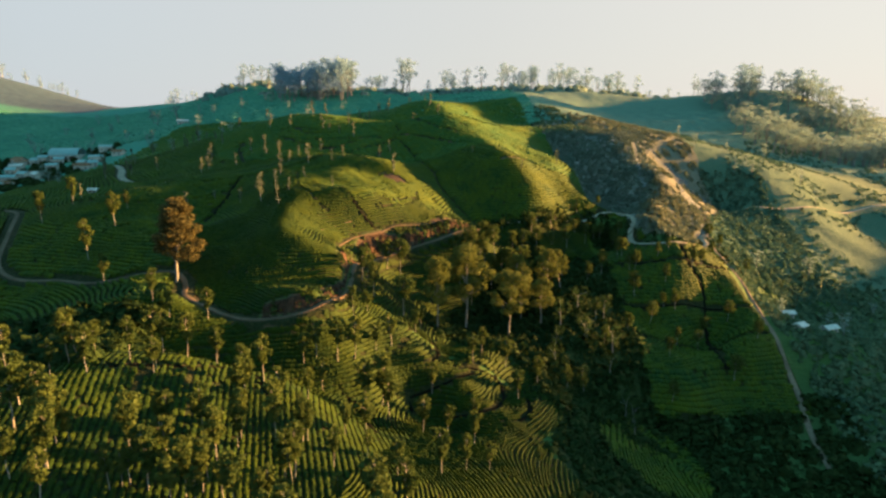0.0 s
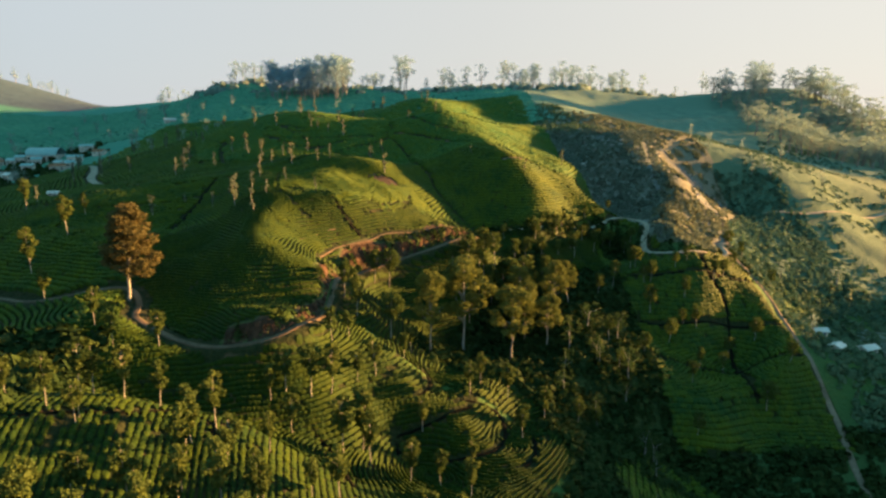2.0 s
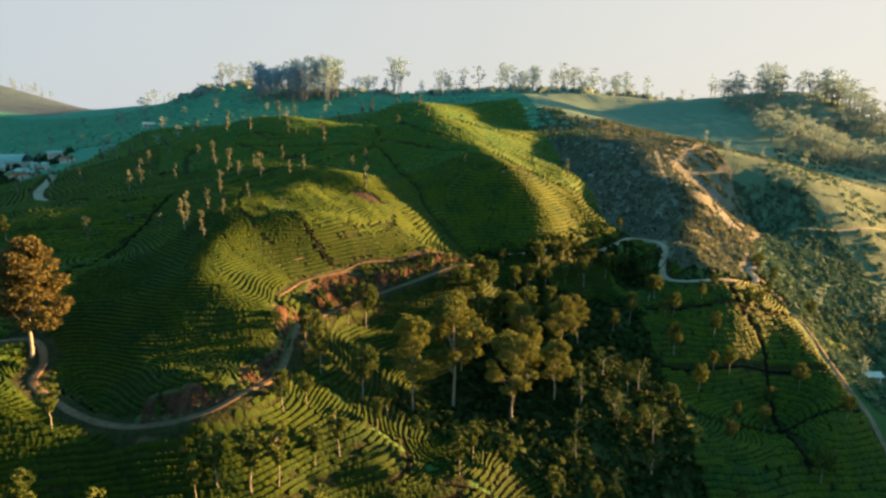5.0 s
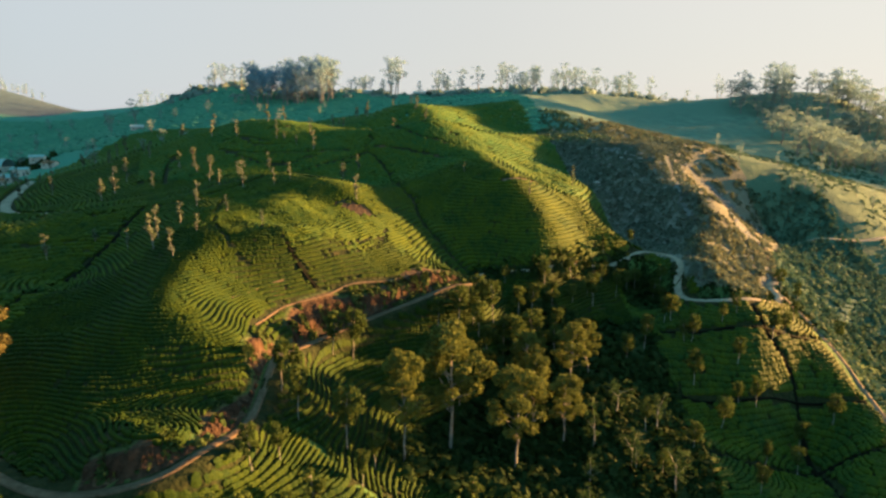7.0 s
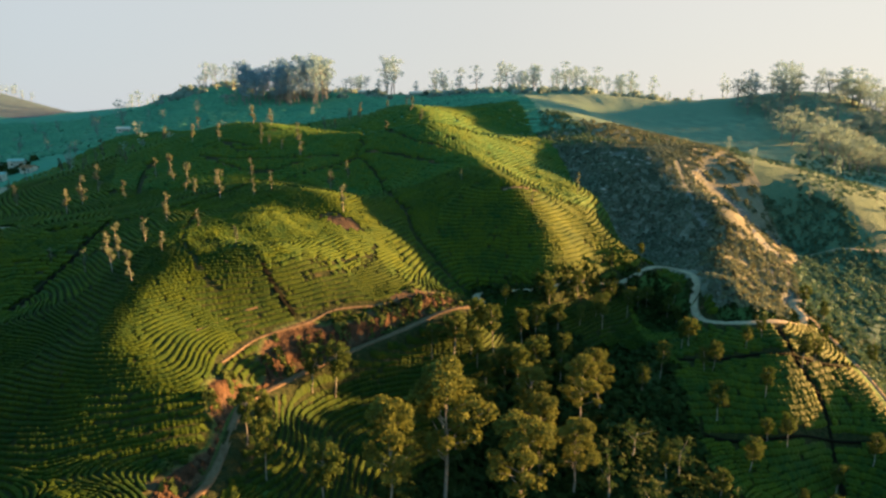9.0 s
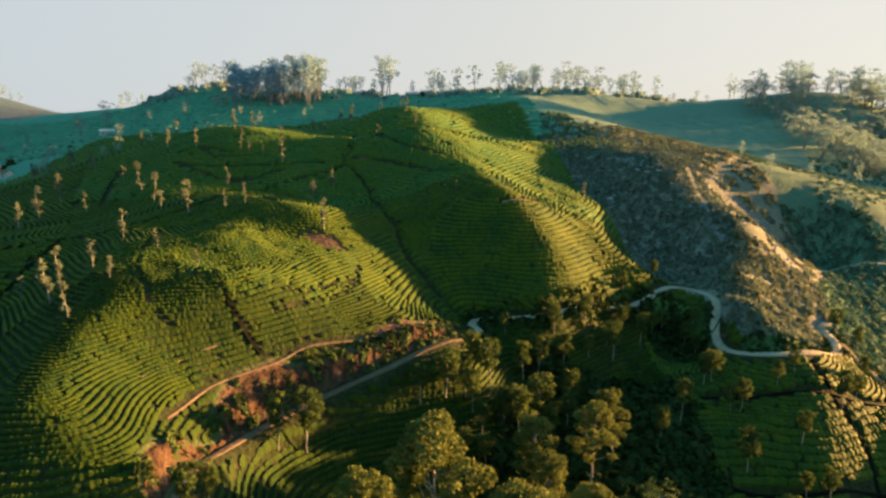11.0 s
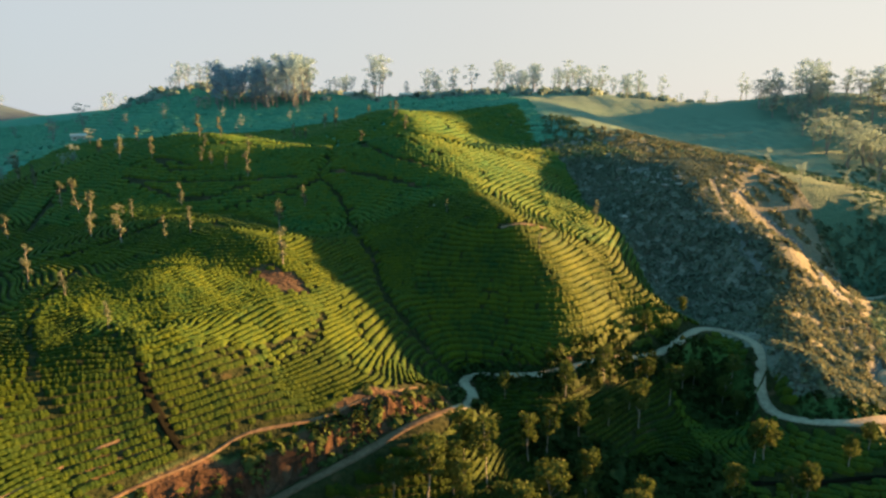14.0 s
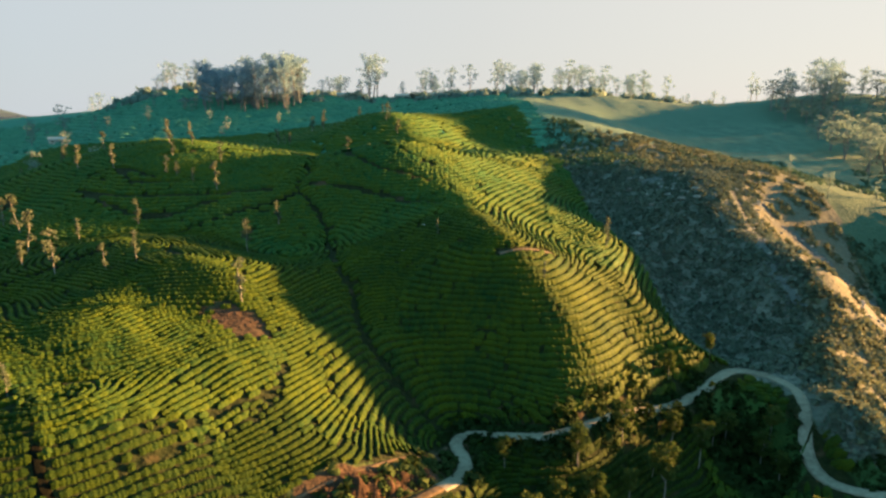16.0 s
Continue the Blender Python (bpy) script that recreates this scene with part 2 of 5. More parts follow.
# ---- the lie of the land: mounds and hollows (height, x, y, two radii, turn) over a plain 40 m up ----
BROAD = [
    (-27.58, 411.7, -263.9, 500.0, 184.4, 32.5),
    (-17.61, 187.9, -257.8, 213.9, 110.1, 177.5),
    (35.23, -803.9, -125.8, 500.0, 224.7, 100.4),
    (0.45, -691.7, -22.5, 286.8, 165.7, 158.8),
    (-41.34, 167.5, 93.0, 100.5, 106.6, 35.4),
    (-28.8, 598.8, 102.7, 500.0, 139.7, 86.4),
    (-13.17, 299.0, 192.9, 152.6, 67.4, 123.1),
    (-23.18, 511.2, 261.5, 500.0, 119.7, 81.3),
    (29.8, -26.2, 283.8, 177.5, 134.6, 89.8),
    (19.41, -29.7, 414.1, 164.7, 100.2, 173.7),
    (-39.1, 715.3, 448.7, 135.9, 500.0, 9.2),
    (-12.47, 442.8, 581.1, 227.9, 61.4, 152.4),
    (40.14, -57.7, 655.2, 196.4, 100.2, 176.4),
    (51.36, 182.8, 665.4, 146.1, 191.1, 15.8),
    (68.77, -735.5, 717.8, 206.6, 500.0, 163.2),
]
BROAD_MORE = [
    (51.28, -764.7, 827.3, 394.4, 202.4, 170.5),
    (-36.7, 528.9, 1055.3, 126.4, 500.0, 75.1),
]
FAR = [
    (-15.33, 183.7, -87.7, 124.1, 66.1, 25.0),
    (-6.05, 173.4, 223.4, 64.5, 29.4, 162.4),
    (-8.59, 200.8, 298.6, 16.1, 17.1, 48.3),
    (-12.6, -0.1, 377.0, 50.1, 29.5, 48.0),
    (16.45, -4.4, 401.4, 22.5, 33.4, 17.1),
    (8.63, 293.6, 421.4, 86.5, 34.6, 155.3),
    (7.27, 48.9, 438.5, 91.0, 24.7, 152.1),
    (-18.73, 270.2, 452.6, 23.7, 27.1, 177.3),
    (10.09, -198.2, 482.5, 72.1, 45.3, 22.1),
    (11.83, 64.5, 495.8, 44.0, 29.2, 105.8),
    (19.43, 279.3, 528.3, 63.5, 30.4, 173.5),
    (35.47, 339.9, 629.4, 93.6, 51.9, 61.7),
    (27.96, -198.0, 666.9, 89.9, 46.2, 96.6),
    (11.99, -92.5, 685.7, 97.2, 45.2, 92.0),
    (18.64, -308.4, 820.1, 119.7, 45.1, 94.5),
]
FAR_MORE = [
    (-47.79, -455.4, 972.4, 115.3, 55.8, 159.6),
]
WEST = [
    (6.29, -65.8, 96.5, 20.1, 34.8, 169.8),
    (4.0, -52.3, 101.0, 6.1, 11.9, 129.0),
    (5.2, -27.6, 108.3, 7.2, 20.0, 35.4),
    (-2.91, -112.3, 131.4, 92.8, 28.2, 36.4),
    (-7.83, -49.4, 138.7, 11.4, 6.0, 146.0),
    (7.02, -27.5, 162.3, 14.2, 8.1, 171.0),
    (2.9, -45.4, 178.7, 13.3, 6.0, 88.2),
    (-8.92, -72.3, 192.6, 13.4, 11.6, 99.1),
    (8.83, -88.7, 195.6, 34.3, 26.3, 172.3),
    (6.17, -27.1, 202.4, 10.1, 6.0, 46.9),
    (-3.14, -28.0, 230.1, 8.1, 6.0, 172.5),
    (4.3, -163.7, 231.2, 51.5, 57.7, 105.5),
    (5.08, -37.9, 255.8, 11.2, 28.8, 121.4),
    (14.19, -61.0, 330.7, 53.1, 38.6, 179.2),
]
MIDDLE = [
    (-1.68, 13.9, 104.4, 17.3, 10.7, 124.2),
    (-10.74, 5.1, 123.2, 49.2, 16.9, 10.1),
    (-9.21, -8.8, 134.4, 9.8, 6.0, 133.7),
    (11.07, -16.2, 139.1, 7.2, 26.9, 92.3),
    (-10.83, 15.5, 141.1, 8.0, 6.0, 44.9),
    (-8.12, 0.7, 143.9, 7.7, 6.0, 86.9),
    (-9.7, 35.8, 148.5, 13.6, 10.3, 84.2),
    (-15.0, 17.6, 171.4, 14.4, 28.1, 116.9),
    (-4.77, -9.6, 184.5, 19.2, 8.4, 43.5),
    (-7.43, 23.6, 206.7, 11.9, 6.8, 118.3),
    (-10.36, 36.2, 207.5, 31.0, 8.9, 47.3),
    (-10.55, 16.2, 228.1, 15.4, 7.9, 45.8),
    (11.67, -23.4, 245.9, 29.9, 15.1, 56.5),
    (10.88, 24.9, 249.0, 27.6, 10.9, 101.1),
    (4.15, 44.5, 262.1, 100.5, 8.6, 50.2),
]
MIDDLE_MORE = [
    (-12.74, -17.7, 267.2, 17.0, 10.9, 65.3),
]
EAST = [
    (-13.07, 74.2, 15.5, 46.4, 40.7, 98.6),
    (-3.26, 99.8, 99.3, 34.6, 19.9, 38.4),
    (-11.77, 58.9, 113.3, 47.2, 23.2, 47.4),
    (4.55, 168.3, 114.6, 36.4, 78.2, 39.9),
    (-9.09, 54.1, 148.8, 12.3, 8.0, 96.3),
    (8.25, 83.4, 170.4, 9.0, 6.0, 25.2),
    (-7.26, 83.3, 186.3, 27.7, 6.5, 73.4),
    (6.56, 95.4, 189.1, 32.5, 12.3, 114.2),
    (5.06, 109.3, 197.6, 33.5, 13.7, 128.6),
    (-6.15, 111.4, 205.7, 27.3, 12.0, 38.7),
    (6.39, 66.8, 237.6, 16.4, 6.0, 138.2),
    (8.99, 90.5, 284.8, 12.2, 37.0, 13.9),
    (-11.43, 133.0, 297.5, 10.0, 6.9, 43.2),
    (-7.93, 88.8, 305.6, 78.1, 18.1, 156.4),
    (15.37, 137.2, 325.5, 67.9, 37.0, 178.6),
]
SHAPED = [
    (-3.94, 78, 245, 44, 18, 0),
    (5.03, -72, 191, 20, 20, 0),
    (4.12, 90, 209, 20, 9, 60),
    (-2.95, -42, 245, 20, 9, 60),
    (3.83, 24, 137, 30, 12, 90),
    (-0.52, -18, 155, 44, 18, 0),
    (-3.82, 114, 197, 30, 12, 60),
    (-3.97, 18, 233, 20, 9, 150),
    (1.8, 6, 209, 30, 12, 150),
    (2.8, 42, 239, 20, 9, 120),
    (2.4, -66, 275, 20, 11, 30),
    (4.66, 6, 323, 30, 12, 60),
    (-4.14, 72, 179, 20, 9, 150),
    (-1.8, -96, 281, 30, 12, 150),
    (-1.3, -30, 299, 20, 9, 150),
]
SHAPED_MORE = [
    (4.95, 30, 185, 20, 9, 120),
    (1.31, -66, 329, 44, 18, 120),
    (-2.3, 72, 341, 44, 18, 0),
    (1.56, -48, 119, 20, 9, 30),
    (-2.49, -18, 101, 20, 9, 60),
    (-3.97, 66, 275, 20, 9, 60),
    (-1.61, 90, 221, 20, 9, 150),
    (-1.83, 6, 281, 20, 9, 90),
    (1.08, 72, 305, 30, 12, 30),
    (-2.01, 120, 305, 20, 9, 30),
    (3.18, 90, 269, 10, 10, 0),
    (-1.72, -102, 161, 44, 18, 120),
    (-2.07, -12, 179, 10, 10, 0),
    (1.17, 54, 269, 20, 9, 90),
    (-1.6, -42, 155, 20, 9, 120),
]
SHAPED_LAST = [
    (-0.78, -72, 209, 20, 9, 0),
    (-2.74, 60, 179, 20, 9, 90),
    (1.16, 18, 245, 20, 9, 90),
    (-0.51, 36, 251, 20, 9, 90),
    (0.95, 132, 245, 30, 12, 90),
    (-1.2, -42, 280, 20, 10, 150),
]
MOUNDS = SHAPED + SHAPED_MORE + SHAPED_LAST + BROAD + BROAD_MORE + FAR + FAR_MORE + WEST + MIDDLE + MIDDLE_MORE + EAST
# mounds at 340,190 and 330,240: unseen hills added to shade the valley
# several others bend slopes so sun and shade fit the camera's view
MOUNDS += [(42.0, 340.0, 190.0, 45.0, 60.0, 0.0), (4.5, 4.0, 322.0, 20.0, 16.0, 0.0), (3.0, 32.0, 335.0, 14.0, 18.0, 0.0), (-4.5, 60.0, 292.0, 26.0, 6.0, 98.0), (-5.0, 62.5, 231.5, 5.0, 6.5, 0.0), (3.2, 76.0, 229.0, 4.0, 6.0, 0.0), (-9.0, -44.0, 120.5, 15.0, 4.6, 0.0), (2.4, 69.0, 247.0, 8.0, 6.0, 0.0), (4.5, 86.0, 257.0, 13.0, 5.0, 50.0), (4.0, 84.0, 244.0, 5.0, 6.0, 0.0), (3.0, 87.0, 271.0, 10.0, 5.0, 80.0), (-2.6, -48.0, 273.0, 15.0, 8.0, 155.0), (2.2, 51.0, 258.0, 9.0, 5.0, 100.0), (-2.0, 88.0, 268.0, 10.0, 5.0, 80.0), (-2.6, -86.0, 208.0, 16.0, 14.0, 0.0), (1.6, -56.0, 213.0, 8.0, 14.0, 0.0), (1.3, -40.0, 200.0, 7.0, 6.0, 0.0), (-1.0, -27.0, 203.0, 9.0, 6.0, 47.0), (19.0, 330.0, 240.0, 60.0, 40.0, 0.0), (1.9, 6.0, 145.5, 11.0, 3.5, 165.0), (-3.5, -20.0, 136.0, 6.0, 5.0, 0.0), (-3.0, -92.0, 189.0, 12.0, 9.0, 0.0), (-3.0, 72.0, 281.0, 12.0, 6.0, 80.0)]


def plain_height(x, y):
    z = np.full(np.shape(x), 40.0)
    for a, cx, cy, r1, r2, turn in MOUNDS:
        c, s = math.cos(radians(turn)), math.sin(radians(turn))
        dx, dy = x - cx, y - cy
        z = z + a * np.exp(-0.5 * (((c * dx + s * dy) / r1) ** 2 + ((c * dy - s * dx) / r2) ** 2))
    return z


def rippled(x, y):
    """Small natural unevenness, in metres."""
    return (0.35 * np.sin(0.21 * x + 1.7 * np.sin(0.09 * y)) * np.sin(0.17 * y + 1.3 * np.sin(0.11 * x))
            + 0.15 * np.sin(0.63 * x + 0.8 * np.sin(0.31 * y)) * np.sin(0.55 * y + np.sin(0.41 * x)))


def resample(points, step=1.5):
    """A smooth line through plan points."""
    p = np.array(points, float)
    p = np.vstack([2 * p[0] - p[1], p, 2 * p[-1] - p[-2]])
    out = []
    for a, b, c, d in zip(p[:-3], p[1:-2], p[2:-1], p[3:]):
        k = max(2, int(np.linalg.norm(c - b) / step))
        for u in np.arange(k) / k:
            out.append(0.5 * (2 * b + (c - a) * u + (2 * a - 5 * b + 4 * c - d) * u * u + (3 * b - a - 3 * c + d) * u ** 3))
    out.append(p[-2])
    return np.array(out)


def smoothed(v, k):
    pad = np.r_[np.full(k, v[0]), v, np.full(k, v[-1])]
    return np.convolve(pad, np.ones(2 * k + 1) / (2 * k + 1), "valid")


ROAD_WEST = resample([(-150, 215), (-137.9, 202.5), (-126, 180), (-118, 163), (-108, 154), (-95.2, 151.9), (-87.2, 148.8), (-80.3, 148.8), (-68.2, 152.9), (-62.5, 148),
                      (-59.5, 140), (-52.4, 135.3), (-45.3, 132.8), (-38, 132.2), (-30, 134.6), (-25.7, 141.3), (-24, 150), (-23.4, 158),
                      (-23.4, 167), (-21.5, 177), (-16.5, 185), (-9.5, 191.6), (-3.1, 196.4), (1.1, 199.6), (4.7, 202.6), (9, 206.6), (13, 212), (15.5, 217.5), (15.3, 222), (14.4, 225),
                      (16.4, 226.7), (20, 225.2), (24, 223), (28.8, 222.3), (35, 225.5), (41, 229.8), (46.2, 233.1), (52.7, 237.6), (58, 240.7), (61.6, 243.3), (65.7, 245.3), (70, 244.4),
                      (72.4, 240), (71.4, 234), (69.4, 230), (68.4, 226.8), (68.4, 223.2), (69.6, 220.2), (73.2, 217.2), (79.6, 215.9), (87.6, 219.6), (95, 226), (99, 233), (100, 240), (103.5, 243.5)])
ROAD_EAST = resample([(117, 297.5), (123, 296.5), (130, 294), (137.7, 291), (151, 287.5), (165, 291), (191, 304), (215, 315.6), (260, 330)])
ROAD_VILLAGE = resample([(-99, 229.4), (-117, 241), (-134, 264), (-150, 296), (-185, 356), (-215, 385), (-240, 420)])
PATH_BANK = resample([(13.2, 224), (9, 216.5), (1.4, 207.6), (-7, 200.8), (-14.7, 196.2), (-19.2, 191.6), (-25, 185.9), (-27.8, 181), (-29.5, 174)])
PATH_RIDGE = resample([(99.8, 237), (100.1, 219.8), (99.4, 200), (97.6, 180.9), (96.3, 167.9), (95.8, 158), (94, 149.7), (92.5, 136)])
PATH_HILL = resample([(23, 250.5), (28, 252.5), (33.2, 255.8)])
GULLY = resample([(-36, 388), (-28.5, 371), (-21.5, 312), (-22, 298), (-21.3, 293.5), (-16.6, 287), (-13.2, 280), (-7.2, 256), (-2.9, 247), (-0.8, 239), (4, 233.6), (7.1, 231.2), (11.8, 228.4)])
DITCHES = [resample(p) for p in (
    [(-29.8, 199.9), (-26.6, 195.8), (-23.1, 192.9), (-21.2, 191.5)],
    [(-71.5, 223.3), (-71.4, 208), (-72, 194.7), (-73, 175), (-69, 160)],
    [(-84, 222), (-71.5, 226), (-63, 229.5), (-58.3, 234.8), (-53.4, 243.9), (-48.3, 252.5), (-45, 268), (-35, 279), (-21.8, 293)],
    [(5.4, 141.1), (9, 141.8), (12.9, 141.6), (14.2, 137.1), (11.9, 130.4), (7.7, 128.2), (1.6, 127.6)],
    [(-2.7, 149.4), (-1.3, 143.2), (-4, 138.5)],
    [(19.7, 135.2), (19.1, 129.4), (16.6, 126.1)],
    [(7.1, 140), (0.5, 135.4), (-4.8, 133.4), (-7.9, 131.8), (-6.6, 128.4)],
    [(-57, 97.5), (-52.7, 99.5), (-45.3, 105.4), (-40, 110.2), (-35.6, 109.9), (-33.1, 107.4), (-31.1, 103.9)],
    [(-21.6, 123.6), (-19.4, 121.9), (-17.1, 119.2), (-13, 112)],
    [(82.4, 217.2), (81.8, 206.2), (84, 198), (82, 188), (79.4, 175.7), (78.9, 164.4)],
    [(58, 208), (70, 207), (82, 206), (96, 208)],
    [(56, 192), (70, 190), (84, 192), (97, 190)],
    [(54, 178), (66, 176), (80, 176), (96, 176)],
    [(22, 300), (26, 280), (33, 262)],
    [(-8.7, 218.3), (-10, 213), (-12.2, 209.5), (-16.5, 204), (-20.9, 199.9)],
    [(-120, 205), (-100, 196), (-84, 205), (-72, 212)],
    [(-19.4, 296.4), (-10.6, 293.7), (-2, 291.1), (12.7, 280.1)],
    [(-14, 318), (-9.8, 309.2), (-2.7, 301.2), (10.3, 296.6)],
    [(-6, 326), (-3.1, 317.6), (3.9, 310), (11.1, 306)],
    [(-73.7, 293.2), (-60.9, 282.3), (-48.2, 279.9), (-39.4, 285.1)],
    [(-70.5, 304.4), (-61.2, 295.4), (-50.8, 294.5)],
    [(-66.6, 208), (-61, 208.4), (-54.5, 209.1), (-49.7, 213.2), (-51.9, 226.7)],
    [(-49.7, 213.2), (-45.9, 204.3), (-39.1, 193.7), (-35.1, 190.7)],
    [(-20.4, 203.9), (-15.1, 209.7), (-10.2, 216.3), (-9, 223)],
    [(-8.6, 142.2), (-12.5, 136.8), (-18.5, 128.8)],
    [(-50, 100.2), (-49.8, 94)],
    [(-44.6, 104.4), (-41, 95)],
    [(-26.4, 106.2), (-23, 98)],
    [(-70.2, 289.2), (-57.4, 288.5), (-41.8, 288.4), (-28.8, 293.8)],
    [(-82, 262.1), (-90.4, 285.1), (-92.3, 294.7)],
    [(-76.1, 303.4), (-70.3, 305.9), (-58.6, 298)],
    [(-62, 315), (-52, 322), (-40, 326)],
)]


def distance(x, y, line):
    """Plan distance to a line, and the nearest sample's index."""
    best, idx = np.full(np.shape(x), 1e9), np.zeros(np.shape(x), int)
    near = np.flatnonzero((x > line[:, 0].min() - 30) & (x < line[:, 0].max() + 30) & (y > line[:, 1].min() - 30) & (y < line[:, 1].max() + 30))
    if len(near):
        a = line[:, 0][None] - x[near][:, None]
        b = line[:, 1][None] - y[near][:, None]
        d = np.hypot(a, b)
        idx[near] = d.argmin(1)
        best[near] = d.min(1)
    return best, idx


def ease(v, lo, hi):
    u = np.clip((v - lo) / (hi - lo), 0, 1)
    return u * u * (3 - 2 * u)


ROADS = [(ROAD_WEST, 1.9, 3.6), (ROAD_EAST, 1.9, 4.5), (ROAD_VILLAGE, 2.4, 7.0)]
ROAD_Z = [smoothed(plain_height(l[:, 0], l[:, 1]), 2) for l, _, _ in ROADS]


def height(x, y):
    """The land with the road benches cut in and the gully sunk."""
    x, y = np.asarray(x, float), np.asarray(y, float)
    z = plain_height(x, y) + rippled(x, y)
    for (line, inner, outer), lz in zip(ROADS, ROAD_Z):
        d, i = distance(x, y, line)
        k = ease(d, inner, outer)
        z = np.where(d < outer, lz[i] * (1 - k) + z * k, z)
    d, _ = distance(x, y, GULLY)
    z = z - 0.9 * np.exp(-(d / 1.4) ** 2)
    return z


def bc_line(y):
    """x of the stream line between the tea hill and the grey scrub hill."""
    return np.interp(y, (236, 246, 262, 300, 345, 395), (72, 66, 61, 56, 54, 53))


def cliff_line(y):
    return np.interp(y, (215, 240, 262, 290, 305, 345), (100, 104, 112, 134, 126, 128))


def arete(y):
    """x of the edge between the leafy west face and the dry east face of the scrub hill."""
    return np.interp(y, (236, 248, 271, 305, 328, 352), (75, 79, 89, 96, 102, 104)) + 1.2 * np.sin(0.5 * y) + 0.8 * np.sin(1.3 * y)


def in_scrub(x, y):
    road = np.interp(x, (60, 66, 70, 80, 90, 100), (240, 240, 224, 220, 224, 240))
    return (x > bc_line(y)) & (x < cliff_line(y)) & (y > road) & (y < 352)


def in_forest(x, y):
    upper = np.interp(x, (-4, 8, 20, 40, 58), (168, 180, 199, 205, 212))
    lower = np.interp(x, (-4, 8, 20, 40, 58), (160, 155, 150, 140, 140))
    return (x > -4) & (x < 56) & (y < upper) & (y > lower)


def bank_mask(x, y):
    d, i = distance(x, y, ROAD_WEST)
    p = ROAD_WEST[i]
    t = ROAD_WEST[np.minimum(i + 1, len(ROAD_WEST) - 1)] - ROAD_WEST[np.maximum(i - 1, 0)]
    left = (t[..., 0] * (y - p[..., 1]) - t[..., 1] * (x - p[..., 0])) > 0
    stretch = (p[..., 0] > -40) & (p[..., 0] < 16) & (p[..., 1] < 222)
    reach = 4.2 + 1.6 * np.sin(0.35 * p[..., 1]) + 1.8 * (p[..., 1] > 178)
    return (d > 1.2) & (d < reach) & left & stretch


def clear_of_lines(x, y, ditch=0.75):
    ok = np.ones(np.shape(x), bool)
    for line, gap in ((ROAD_WEST, 1.4), (ROAD_EAST, 1.5), (ROAD_VILLAGE, 2.6), (PATH_BANK, 1.1), (PATH_RIDGE, 1.3), (PATH_HILL, 1.2), (GULLY, 0.95)):
        ok &= distance(x, y, line)[0] > gap
    for i, line in enumerate(DITCHES):
        ok &= distance(x, y, line)[0] > (ditch + (0.2 if i < 3 else 0.25 if i < 7 else 0.35 if 8 < i < 13 else 0.4 if i > 15 and line[:, 1].min() > 255 else 0.0))
    return ok


def west_gully(y):
    """x of the west edge of the main tea hill."""
    return np.interp(y, (130, 160, 200, 230, 260, 330), (-66, -68, -72, -73, -90, -120))


def tea_kind(x, y):
    """0: none; otherwise the number of the tea field."""
    k = np.zeros(np.shape(x), int)
    d, i = distance(x, y, ROAD_WEST)
    hill = (x > west_gully(y)) & (x < bc_line(y)) & (y > 128) & (y < 268 + 5 * np.sin(0.11 * x))
    k[hill] = 1
    k[hill & (x > np.interp(y, (222, 229, 234, 247, 257, 281, 298), (14, 11, 4, -3, -7, -13.5, -21)))] = 2
    k[(k == 1) & (x < 8) & (y < np.interp(x, (-70, -48, -40, -29.8, -24, -17.4, -13.5, -9.2, -4.7, 0.8, 8), (176, 208, 208, 199.4, 203, 206, 208.6, 215.6, 214.6, 212.6, 212)) + 2.2 * np.sin(0.55 * x) + 1.4 * np.sin(1.7 * x + 0.8 * y))] = 9
    up = (x > west_gully(y)) & (x < bc_line(y)) & (y >= 268 + 5 * np.sin(0.11 * x)) & (y < 345)
    k[up] = 6
    k[(x > -460) & (x < 60) & (y > 400) & (y < 640) & ~((x < -195) & (y < 450))] = 8
    k[(x > -195) & (x < bc_line(y)) & (y >= 345) & (y < 480)] = 7
    below_y = np.interp(x, (-66, -60, -52, -38, -30, -25, -23.5, -23, -16, -3, 5, 12, 15, 34, 44, 60, 68), (146, 140, 135, 132, 134.5, 142, 152, 170, 185, 196.5, 203, 213, 221, 223, 231, 241, 238))
    low = (x > -75 + 4 * np.sin(0.2 * y)) & (x < 62) & (y < below_y) & (y > 34 + 5 * np.sin(0.13 * x))
    k[low] = 3
    west = (x < west_gully(y)) & (x > -205) & (y > 110) & (y < 345)
    k[west] = 4
    k[(x > 54) & (x < 97) & (y > 152) & (y < np.interp(x, (54, 66, 68, 72, 80, 88, 97), (232, 224, 220, 217, 217, 220, 228)))] = 5
    k[in_forest(x, y)] = 0
    terrace = np.hypot((x - 50) / 13, (y - 135) / 14) < 1
    k[(x > 24 + 3 * np.sin(0.3 * y)) & (y < 150)] = 0
    k[(x > 24) & (x < 55) & (y < 215) & (y > 140)] = 0
    k[(np.hypot((x + 17.5) / 5.4, (y - 229.7 + 0.25 * (x + 17.5)) / 3.0) < 1 + 0.3 * np.sin(2.1 * x) * np.sin(1.7 * y))] = 0
    k[bank_mask(x, y)] = 0
    k[terrace] = 5
    k[(k == 3) & (y < 116 + 0.1 * x) & (x < -10 + 0.3 * (y - 100))] = 10
    k[np.hypot((x - 62.5) / 6.5, (y - 232) / 9) < 1] = 0
    k[(k == 3) & (distance(x, y, SPUR)[0] < 0.75 + 0.25 * np.sin(0.8 * x))] = 0
    return k


